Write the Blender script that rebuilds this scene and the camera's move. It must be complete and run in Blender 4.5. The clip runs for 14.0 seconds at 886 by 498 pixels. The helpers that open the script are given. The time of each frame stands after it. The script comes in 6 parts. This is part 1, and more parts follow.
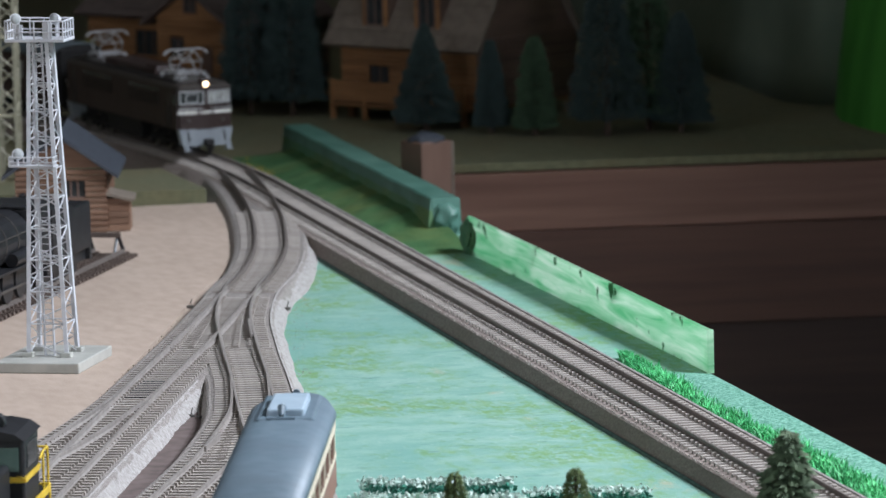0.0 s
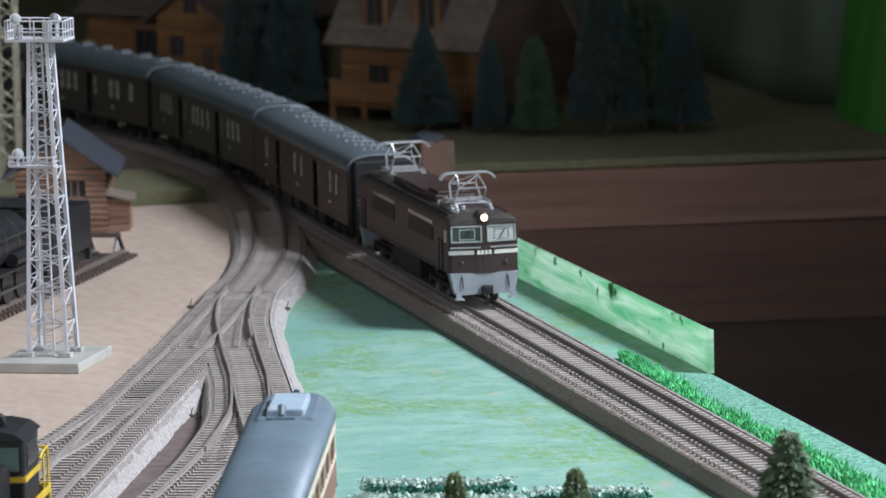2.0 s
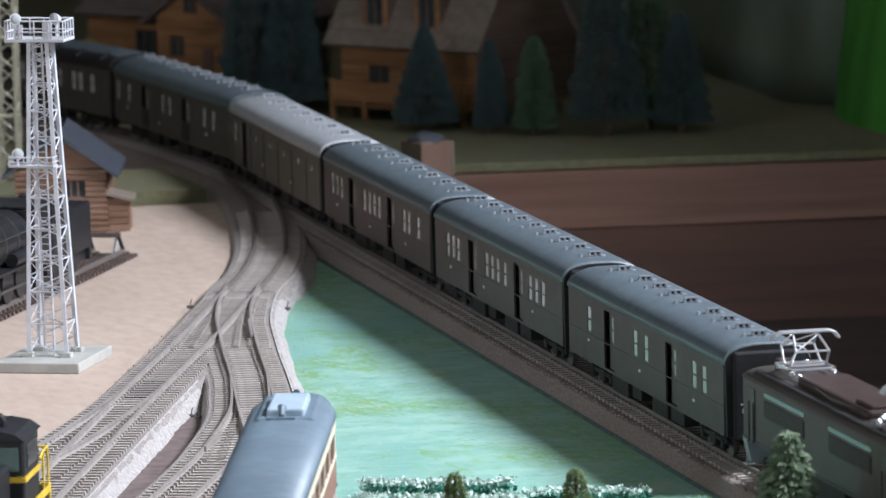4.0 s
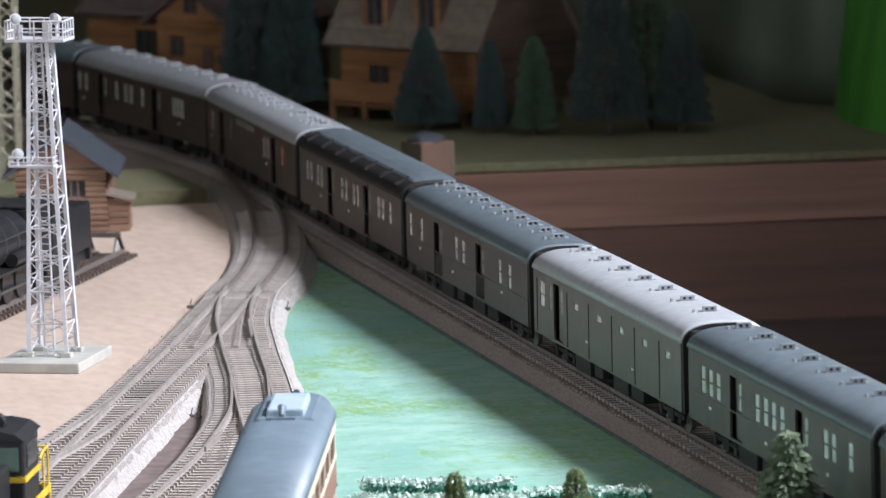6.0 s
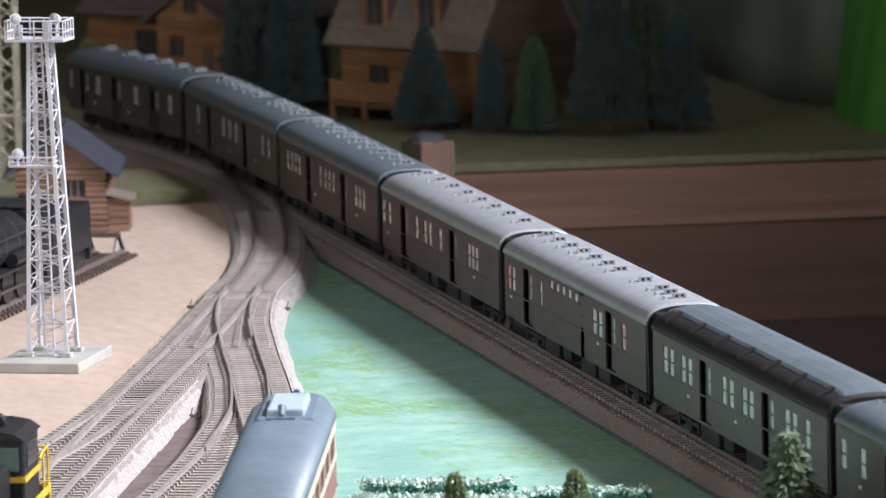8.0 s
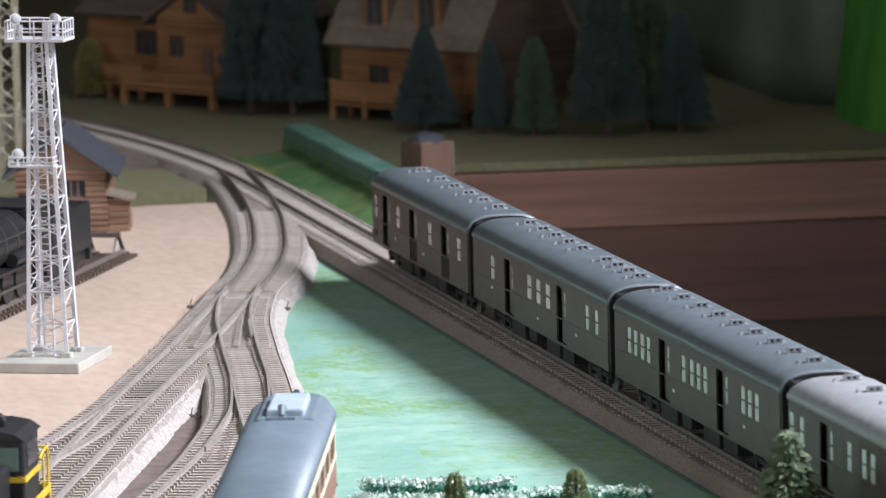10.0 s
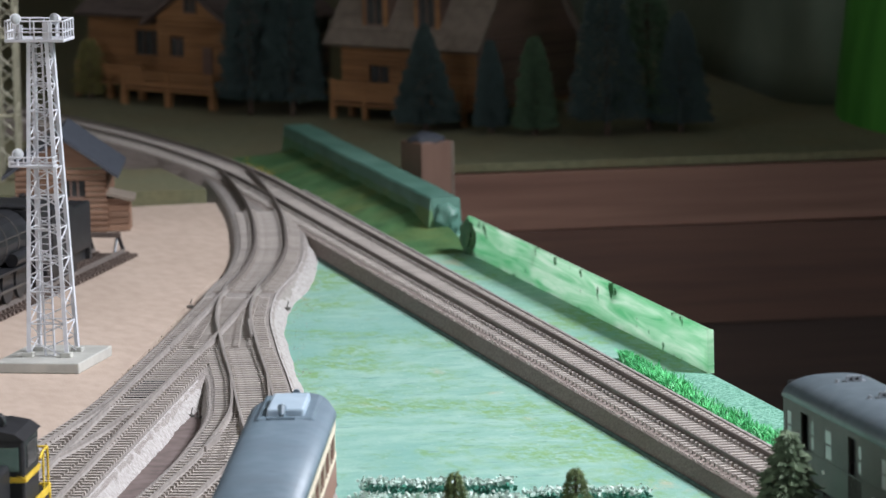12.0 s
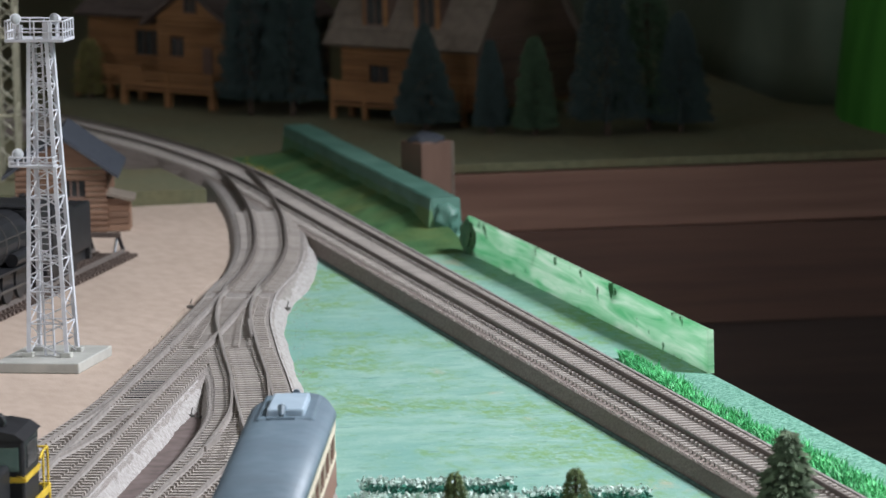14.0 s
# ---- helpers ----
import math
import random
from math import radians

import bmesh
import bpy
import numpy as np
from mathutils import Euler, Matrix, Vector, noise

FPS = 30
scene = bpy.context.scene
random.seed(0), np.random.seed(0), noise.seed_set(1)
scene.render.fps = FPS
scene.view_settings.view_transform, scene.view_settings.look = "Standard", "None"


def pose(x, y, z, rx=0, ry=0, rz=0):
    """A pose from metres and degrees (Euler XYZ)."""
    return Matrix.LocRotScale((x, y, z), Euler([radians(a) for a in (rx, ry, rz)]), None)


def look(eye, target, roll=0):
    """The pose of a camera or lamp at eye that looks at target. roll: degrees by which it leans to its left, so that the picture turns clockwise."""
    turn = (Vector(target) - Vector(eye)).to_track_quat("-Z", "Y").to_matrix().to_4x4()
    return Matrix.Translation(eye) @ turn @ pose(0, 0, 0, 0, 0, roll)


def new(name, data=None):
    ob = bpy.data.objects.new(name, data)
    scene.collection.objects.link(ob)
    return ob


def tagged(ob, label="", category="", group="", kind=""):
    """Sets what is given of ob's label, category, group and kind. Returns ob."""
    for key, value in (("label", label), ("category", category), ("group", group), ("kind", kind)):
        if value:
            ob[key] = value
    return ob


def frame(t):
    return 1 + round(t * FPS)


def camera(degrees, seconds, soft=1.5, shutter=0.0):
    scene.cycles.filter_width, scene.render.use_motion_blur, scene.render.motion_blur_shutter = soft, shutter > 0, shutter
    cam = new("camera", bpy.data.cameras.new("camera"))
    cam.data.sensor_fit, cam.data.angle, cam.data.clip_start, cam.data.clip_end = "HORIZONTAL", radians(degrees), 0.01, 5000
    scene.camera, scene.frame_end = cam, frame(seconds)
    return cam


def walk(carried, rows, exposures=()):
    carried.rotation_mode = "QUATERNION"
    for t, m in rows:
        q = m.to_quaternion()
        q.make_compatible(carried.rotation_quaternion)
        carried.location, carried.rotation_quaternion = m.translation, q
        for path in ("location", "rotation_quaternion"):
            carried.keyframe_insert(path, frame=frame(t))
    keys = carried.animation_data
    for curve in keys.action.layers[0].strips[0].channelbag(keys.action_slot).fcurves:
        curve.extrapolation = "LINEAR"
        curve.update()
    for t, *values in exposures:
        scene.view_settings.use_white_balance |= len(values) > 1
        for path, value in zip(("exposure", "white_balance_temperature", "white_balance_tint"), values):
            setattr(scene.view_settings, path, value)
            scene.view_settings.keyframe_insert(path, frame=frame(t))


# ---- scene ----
# A model railway on a table, about 1:80, seen through a long lens.
cam = camera(8.87, 14.0, soft=1.5)
cam.data.dof.use_dof, cam.data.dof.focus_distance, cam.data.dof.aperture_fstop = True, 2.50, 36.0
EYE, AIM = (2.3219, -0.6391, 0.3902), (-0.0931, -0.0809, 0.0640)
STILL = look(EYE, AIM, -1.284)
walk(cam, [(0.0, STILL), (14.0, STILL)],
     exposures=[(0.0, 0.03, 6050, 11), (1.0, 0.03, 6050, 11), (2.0, 0.07, 6050, 12), (3.0, 0.24, 6050, 13), (5.5, 0.58, 6200, 15), (8.0, 0.61, 6450, 18), (10.3, 0.58, 6450, 17),
                (11.0, 0.47, 6450, 16), (11.8, 0.28, 6400, 14), (12.5, 0.06, 6350, 13), (14.0, 0.03, 6350, 12)])

# ---- light: a high window beside the table; fill lamps added south and behind the camera ----
world = bpy.data.worlds.new("sky")
scene.world = world
world.use_nodes = True
sky = world.node_tree.nodes.new("ShaderNodeTexSky")
sky.sky_type, sky.sun_disc = "NISHITA", False
sky.sun_elevation, sky.sun_rotation = radians(40), radians(200)
world.node_tree.links.new(sky.outputs[0], world.node_tree.nodes["Background"].inputs[0])
world.node_tree.nodes["Background"].inputs[1].default_value = 0.1


def area_light(name, eye, target, w, h, power, colour):
    data = bpy.data.lights.new(name, "AREA")
    data.shape, data.size, data.size_y, data.energy, data.color = "RECTANGLE", w, h, power, colour
    lamp = new(name, data)
    lamp.matrix_world = look(eye, target)
    return lamp


area_light("window_daylight", (0.35, 1.12, 1.35), (0.35, 0.0, 0.35), 0.85, 0.50, 71, (0.92, 0.95, 1.0))
# unseen fill lamp, added to brighten the apron and the far background
area_light("east_fill_light", (2.88, 0.50, 0.62), (-1.0, 0.35, 0.0), 0.75, 0.55, 11.5, (0.94, 0.96, 1.0))
# unseen fill lamp, added for the train sides that face south
area_light("left_fill_light", (1.35, -2.42, 0.85), (1.0, 0.0, 0.0), 1.0, 0.8, 10.0, (0.94, 0.96, 1.0))


# ---- materials ----
def mat(name, a, b=None, rough=0.6, metal=0.0, scale=300.0, detail=4.0, bump=0.0, bscale=None, spec=0.5, stretch=(1, 1, 1),
        vary=0.0, dirt=None, dscale=40.0, damount=0.5, island=False, coords="Object", warp=0.0):
    m = bpy.data.materials.new(name)
    m.use_nodes = True
    nt = m.node_tree
    n, l = nt.nodes, nt.links
    bs = n["Principled BSDF"]
    bs.inputs["Roughness"].default_value, bs.inputs["Metallic"].default_value = rough, metal
    bs.inputs["Specular IOR Level"].default_value = spec
    b = b or tuple(min(1, c * 1.35 + 0.004) for c in a)
    tc = n.new("ShaderNodeTexCoord")
    mp = n.new("ShaderNodeMapping")
    mp.inputs["Scale"].default_value = stretch
    l.new(tc.outputs[coords], mp.inputs[0])
    nz = n.new("ShaderNodeTexNoise")
    nz.inputs["Scale"].default_value, nz.inputs["Detail"].default_value, nz.inputs["Distortion"].default_value = scale, detail, warp
    l.new(mp.outputs[0], nz.inputs["Vector"])
    ramp = n.new("ShaderNodeValToRGB")
    ramp.color_ramp.elements[0].position, ramp.color_ramp.elements[1].position = 0.32, 0.68
    ramp.color_ramp.elements[0].color, ramp.color_ramp.elements[1].color = (*a, 1), (*b, 1)
    l.new(nz.outputs["Fac"], ramp.inputs[0])
    col = ramp.outputs[0]
    if dirt:
        nd = n.new("ShaderNodeTexNoise")
        nd.inputs["Scale"].default_value, nd.inputs["Detail"].default_value = dscale, 5
        l.new(mp.outputs[0], nd.inputs["Vector"])
        r2 = n.new("ShaderNodeValToRGB")
        r2.color_ramp.elements[0].position, r2.color_ramp.elements[1].position = 0.45, 0.7
        l.new(nd.outputs["Fac"], r2.inputs[0])
        k = n.new("ShaderNodeMath")
        k.operation, k.inputs[1].default_value = "MULTIPLY", damount
        l.new(r2.outputs[0], k.inputs[0])
        mx = n.new("ShaderNodeMix")
        mx.data_type = "RGBA"
        mx.inputs["B"].default_value = (*dirt, 1)
        l.new(k.outputs[0], mx.inputs["Factor"])
        l.new(col, mx.inputs["A"])
        col = mx.outputs["Result"]
    if vary:
        src = n.new("ShaderNodeNewGeometry").outputs["Random Per Island"] if island else n.new("ShaderNodeObjectInfo").outputs["Random"]
        hs = n.new("ShaderNodeHueSaturation")
        mr = n.new("ShaderNodeMapRange")
        mr.inputs["To Min"].default_value, mr.inputs["To Max"].default_value = 1 - vary, 1 + vary
        l.new(src, mr.inputs["Value"])
        l.new(mr.outputs[0], hs.inputs["Value"])
        l.new(col, hs.inputs["Color"])
        col = hs.outputs[0]
    l.new(col, bs.inputs["Base Color"])
    if bump:
        nb = n.new("ShaderNodeTexNoise")
        nb.inputs["Scale"].default_value, nb.inputs["Detail"].default_value = bscale or scale * 2, 5
        l.new(mp.outputs[0], nb.inputs["Vector"])
        bp = n.new("ShaderNodeBump")
        bp.inputs["Strength"].default_value, bp.inputs["Distance"].default_value = 0.6, bump
        l.new(nb.outputs["Fac"], bp.inputs["Height"])
        l.new(bp.outputs[0], bs.inputs["Normal"])
    return m


def field_material():
    """Turquoise paint with brush strokes, grass-green blotches and a few bare sandy spots."""
    m = bpy.data.materials.new("painted_green_board")
    m.use_nodes = True
    n, l = m.node_tree.nodes, m.node_tree.links
    bs = n["Principled BSDF"]
    bs.inputs["Roughness"].default_value = 0.62
    tc = n.new("ShaderNodeTexCoord")

    def layer(scale, stretch, lo, hi, detail=6.0, warp=0.0, off=0.0):
        mp = n.new("ShaderNodeMapping")
        mp.inputs["Scale"].default_value, mp.inputs["Rotation"].default_value = stretch, (0, 0, radians(13))
        mp.inputs["Location"].default_value = (off, off * 0.7, 0)
        l.new(tc.outputs["Object"], mp.inputs[0])
        nz = n.new("ShaderNodeTexNoise")
        nz.inputs["Scale"].default_value, nz.inputs["Detail"].default_value, nz.inputs["Distortion"].default_value = scale, detail, warp
        nz.inputs["Roughness"].default_value = 0.68
        l.new(mp.outputs[0], nz.inputs["Vector"])
        mr = n.new("ShaderNodeMapRange")
        mr.interpolation_type = "SMOOTHSTEP"
        mr.inputs["From Min"].default_value, mr.inputs["From Max"].default_value = lo, hi
        l.new(nz.outputs["Fac"], mr.inputs["Value"])
        return mr.outputs[0]

    def over(col, fac, b, amount):
        k = n.new("ShaderNodeMath")
        k.operation, k.inputs[1].default_value = "MULTIPLY", amount
        l.new(fac, k.inputs[0])
        mx = n.new("ShaderNodeMix")
        mx.data_type = "RGBA"
        l.new(k.outputs[0], mx.inputs["Factor"])
        if isinstance(col, tuple):
            mx.inputs["A"].default_value = (*col, 1)
        else:
            l.new(col, mx.inputs["A"])
        mx.inputs["B"].default_value = (*b, 1)
        return mx.outputs["Result"]

    strokes = layer(80, (0.75, 0.50, 1), 0.36, 0.66, 9, 0.5)
    col = over((0.200, 0.385, 0.312), strokes, (0.278, 0.458, 0.382), 1.0)
    col = over(col, layer(9, (0.45, 0.9, 1), 0.50, 0.66, 5, 0.3, 11.0), (0.15, 0.335, 0.29), 0.55)
    blotch = n.new("ShaderNodeMath")
    blotch.operation = "MULTIPLY"
    l.new(layer(13, (0.50, 0.80, 1), 0.46, 0.58, 8, 0.3), blotch.inputs[0])
    l.new(layer(300, (0.45, 0.8, 1), 0.36, 0.62, 6, 0, 2.0), blotch.inputs[1])
    col = over(col, blotch.outputs[0], (0.165, 0.315, 0.10), 0.88)
    col = over(col, layer(220, (0.45, 0.6, 1), 0.54, 0.68, 6, 0, 3.0), (0.15, 0.30, 0.14), 0.45)
    col = over(col, layer(24, (0.40, 0.9, 1), 0.57, 0.70, 10, 0.4, 7.3), (0.44, 0.37, 0.23), 0.85)
    col = over(col, layer(380, (1.0, 0.16, 1), 0.60, 0.68, 3, 0, 5.0), (0.10, 0.22, 0.20), 0.55)
    col = over(col, layer(600, (0.3, 0.9, 1), 0.64, 0.72, 2, 0, 9.0), (0.50, 0.60, 0.55), 0.4)
    l.new(col, bs.inputs["Base Color"])
    bp = n.new("ShaderNodeBump")
    bp.inputs["Strength"].default_value, bp.inputs["Distance"].default_value = 0.7, 0.0006
    l.new(layer(260, (1.0, 0.25, 1), 0.2, 0.8), bp.inputs["Height"])
    l.new(bp.outputs[0], bs.inputs["Normal"])
    return m


M_FIELD = field_material()
M_SAND = mat("fibreboard", (0.41, 0.32, 0.255), (0.48, 0.385, 0.312), rough=0.75, scale=170, stretch=(0.4, 1, 1), bump=0.0002, bscale=900, dirt=(0.33, 0.25, 0.19), dscale=14, damount=0.22)
M_BALLAST = mat("ballast", (0.180, 0.160, 0.144), (0.34, 0.311, 0.287), rough=0.85, scale=1000, stretch=(0.45, 1, 1), bump=0.0012, bscale=1100, dirt=(0.20, 0.17, 0.155), dscale=30, damount=0.4)
M_BALLASTDARK = mat("weathered_ballast", (0.185, 0.150, 0.130), (0.275, 0.232, 0.208), rough=0.88, scale=900, stretch=(0.45, 1, 1), bump=0.0007, bscale=1000, dirt=(0.16, 0.13, 0.108), dscale=24, damount=0.5)
M_PLASTER = mat("plaster_edge", (0.26, 0.24, 0.225), (0.42, 0.40, 0.38), rough=0.85, scale=500, bump=0.0008, bscale=600)
M_SLEEPER = mat("sleeper_plastic", (0.31, 0.276, 0.246), (0.42, 0.384, 0.349), rough=0.65, scale=700, vary=0.12)
M_SLEEPERBROWN = mat("brown_sleeper_plastic", (0.085, 0.062, 0.052), (0.13, 0.098, 0.082), rough=0.7, scale=700, vary=0.15)
M_RAIL = mat("rail_metal", (0.16, 0.14, 0.125), (0.24, 0.21, 0.19), rough=0.45, metal=0.35, scale=400)
M_RAILPALE = mat("weathered_rail", (0.25, 0.225, 0.205), (0.35, 0.32, 0.295), rough=0.5, metal=0.2, scale=300)
M_DARKFLOOR = mat("brown_gap", (0.10, 0.075, 0.068), (0.17, 0.13, 0.12), rough=0.8, scale=120)
M_GRASSGROUND = mat("meadow_flock", (0.105, 0.110, 0.060), (0.155, 0.153, 0.085), rough=0.95, scale=220, bump=0.0012, bscale=900, dirt=(0.14, 0.11, 0.05), dscale=18, damount=0.5)
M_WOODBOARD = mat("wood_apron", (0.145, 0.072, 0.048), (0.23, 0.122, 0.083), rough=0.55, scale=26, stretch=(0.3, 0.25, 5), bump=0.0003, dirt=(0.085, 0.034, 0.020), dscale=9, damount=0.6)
M_ROOFTAN = mat("tan_roof_shingle", (0.145, 0.118, 0.092), (0.20, 0.165, 0.13), rough=0.8, scale=150, bump=0.0004, bscale=500)
M_SLATE = mat("slate_roof", (0.028, 0.033, 0.043), (0.048, 0.056, 0.07), rough=0.6, scale=200, bump=0.0003)
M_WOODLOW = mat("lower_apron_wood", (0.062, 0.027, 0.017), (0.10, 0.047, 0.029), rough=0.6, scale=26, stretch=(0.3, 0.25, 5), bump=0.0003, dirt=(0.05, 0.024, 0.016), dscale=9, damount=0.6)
M_POST = mat("pink_brown_post", (0.14, 0.078, 0.055), (0.20, 0.12, 0.087), rough=0.6, scale=40, stretch=(1, 1, 0.3), bump=0.0003, dirt=(0.10, 0.055, 0.04), dscale=30, damount=0.5)
M_WOODDARKRECESS = mat("dark_wood_and_recess_shade", (0.030, 0.015, 0.010), (0.052, 0.027, 0.018), rough=0.6, scale=26, stretch=(0.3, 0.25, 5), bump=0.0003)
M_WALLROOM = mat("room_wall", (0.20, 0.17, 0.14), (0.24, 0.21, 0.175), rough=0.85, scale=6)
M_CEILING = mat("ceiling_paint", (0.50, 0.49, 0.46), (0.56, 0.55, 0.52), rough=0.9, scale=5)
M_ROOMFLOOR = mat("room_floor", (0.05, 0.035, 0.026), (0.08, 0.055, 0.04), rough=0.6, scale=10)
M_CURTAIN = mat("backdrop_cloth", (0.045, 0.05, 0.038), (0.06, 0.066, 0.05), rough=0.95, scale=14)
M_HILL = mat("painted_hill", (0.028, 0.165, 0.012), (0.06, 0.27, 0.03), rough=0.75, scale=30, stretch=(1, 1, 0.3), bump=0.001, bscale=120)
M_DARKHILL = mat("painted_dark_hill", (0.125, 0.165, 0.12), (0.16, 0.20, 0.145), rough=0.9, scale=18, bump=0.001, bscale=90)


def glassy_green(name, a, b, thin, drip):
    """Thin green plastic with brushed paint streaks and dark drips; light passes through it."""
    m = mat(name, a, b, rough=0.3, scale=42, detail=9, stretch=(0.32, 1, 3.6), warp=1.4, bump=0.0003, bscale=90)
    n, l = m.node_tree.nodes, m.node_tree.links
    bs = n["Principled BSDF"]
    tc = n.new("ShaderNodeTexCoord")
    mp = n.new("ShaderNodeMapping")
    mp.inputs["Scale"].default_value = (0.8, 1.0, 0.8)
    l.new(tc.outputs["Object"], mp.inputs[0])
    nz = n.new("ShaderNodeTexNoise")
    nz.inputs["Scale"].default_value, nz.inputs["Detail"].default_value = 85, 3
    l.new(mp.outputs[0], nz.inputs["Vector"])
    ramp = n.new("ShaderNodeValToRGB")
    ramp.color_ramp.elements[0].position, ramp.color_ramp.elements[1].position = 0.635, 0.67
    l.new(nz.outputs["Fac"], ramp.inputs[0])
    mx = n.new("ShaderNodeMix")
    mx.data_type = "RGBA"
    mx.inputs["B"].default_value = (*drip, 1)
    l.new(ramp.outputs[0], mx.inputs["Factor"])
    l.new(bs.inputs["Base Color"].links[0].from_socket, mx.inputs["A"])
    l.new(mx.outputs["Result"], bs.inputs["Base Color"])
    tr = n.new("ShaderNodeBsdfTranslucent")
    mix = n.new("ShaderNodeMixShader")
    l.new(mx.outputs["Result"], tr.inputs["Color"])
    mix.inputs[0].default_value = thin
    l.new(bs.outputs[0], mix.inputs[1])
    l.new(tr.outputs[0], mix.inputs[2])
    l.new(mix.outputs[0], n["Material Output"].inputs[0])
    return m


M_GUARD = glassy_green("translucent_green_strip", (0.28, 0.68, 0.40), (0.92, 1.0, 0.90), 0.80, (0.04, 0.14, 0.05))
M_FACE = mat("green_brushed_foam", (0.05, 0.15, 0.07), (0.09, 0.22, 0.13), rough=0.6, scale=45, bump=0.0006, bscale=160, dirt=(0.15, 0.20, 0.03), dscale=26, damount=0.6)
M_MOSS = mat("teal_moss_edge", (0.035, 0.075, 0.065), (0.10, 0.16, 0.14), rough=0.85, scale=260, bump=0.0006, bscale=500)
M_BLOCK = mat("painted_foam_block", (0.055, 0.145, 0.110), (0.105, 0.225, 0.18), rough=0.5, scale=40, bump=0.0005, bscale=160)
M_BANK = mat("flocked_bank", (0.025, 0.095, 0.025), (0.065, 0.165, 0.055), rough=0.9, scale=55, bump=0.001, bscale=500, dirt=(0.20, 0.19, 0.04), dscale=30, damount=0.35)


# ---- mesh helpers ----
def part(name, bm, material, parent=None, label="", smooth=False):
    me = bpy.data.meshes.new(name)
    bm.normal_update()
    bm.to_mesh(me)
    bm.free()
    me.materials.append(material)
    if smooth:
        for f in me.polygons:
            f.use_smooth = f.normal.z > -0.35
    ob = new(name, me)
    if parent:
        ob.parent = parent
    if label:
        ob["label"] = label
    return ob


def thing(name, label, category, m=None, group="", kind=""):
    ob = new(name)
    ob.empty_display_size = 0.01
    if m is not None:
        ob.matrix_world = m
    return tagged(ob, label, category, group, kind)


def box(bm, x0, x1, y0, y1, z0, z1, m=None, bev=0.0):
    vs = [bm.verts.new(c) for c in ((x0, y0, z0), (x1, y0, z0), (x1, y1, z0), (x0, y1, z0), (x0, y0, z1), (x1, y0, z1), (x1, y1, z1), (x0, y1, z1))]
    fs = [bm.faces.new([vs[i] for i in q]) for q in ((3, 2, 1, 0), (4, 5, 6, 7), (0, 1, 5, 4), (1, 2, 6, 5), (2, 3, 7, 6), (3, 0, 4, 7))]
    if bev:
        es = list({e for f in fs for e in f.edges})
        r = bmesh.ops.bevel(bm, geom=es, offset=bev, segments=2, affect="EDGES", profile=0.5)
        vs = list({v for f in r["faces"] for v in f.verts} | {v for v in vs if v.is_valid})
    if m is not None:
        bmesh.ops.transform(bm, matrix=m, verts=vs)
    return bm


def boxed(*a, **k):
    return box(bmesh.new(), *a, **k)


def prism(bm, prof, a, b, axis="x"):
    """Extrudes a closed outline (u, v) from a to b along an axis: x takes (y, z), y takes (x, z), z takes (x, y)."""
    def at(u, v, w):
        return {"x": (w, u, v), "y": (u, w, v), "z": (u, v, w)}[axis]
    A = [bm.verts.new(at(u, v, a)) for u, v in prof]
    B = [bm.verts.new(at(u, v, b)) for u, v in prof]
    n = len(prof)
    for i in range(n):
        bm.faces.new((A[i], A[(i + 1) % n], B[(i + 1) % n], B[i]))
    bm.faces.new(A[::-1])
    bm.faces.new(B)
    bmesh.ops.recalc_face_normals(bm, faces=bm.faces)
    return bm


def tube(bm, p, q, r, n=6, r2=None):
    p, q = Vector(p), Vector(q)
    d = q - p
    mt = Matrix.Translation((p + q) / 2) @ d.to_track_quat("Z", "Y").to_matrix().to_4x4()
    bmesh.ops.create_cone(bm, cap_ends=True, segments=n, radius1=r, radius2=r if r2 is None else r2, depth=d.length, matrix=mt)
    return bm


def lathe(bm, prof, n=16, m=None):
    """Turns (r, z) pairs about z."""
    rings = []
    for r, z in prof:
        rings.append([bm.verts.new((r * math.cos(2 * math.pi * i / n), r * math.sin(2 * math.pi * i / n), z)) for i in range(n)])
    new_v = [v for g in rings for v in g]
    for a, b in zip(rings, rings[1:]):
        for i in range(n):
            bm.faces.new((a[i], a[(i + 1) % n], b[(i + 1) % n], b[i]))
    bm.faces.new(rings[0][::-1])
    bm.faces.new(rings[-1])
    if m is not None:
        bmesh.ops.transform(bm, matrix=m, verts=new_v)
    return bm


def slab(name, outline, z0, z1, material, label, category, kind="structure"):
    bm = bmesh.new()
    prism(bm, outline, z0, z1, "z")
    return tagged(part(name, bm, material), label, category, kind=kind)


# ---- paths of the tracks ----
X0, RB, X1, RF = -0.89, 1.55, 0.75, 0.80


def main_path(s):
    """Place (x, y) and heading of the main line at s metres; 0 to X1 is the straight."""
    if s < X0:
        a = (X0 - s) / RB
        return X0 - RB * math.sin(a), -RB + RB * math.cos(a), a
    if s <= X1:
        return s, 0.0, 0.0
    a = (s - X1) / RF
    if a < math.pi:
        return X1 + RF * math.sin(a), -RF + RF * math.cos(a), -a
    return X1 - (s - X1 - math.pi * RF), -2 * RF, -math.pi


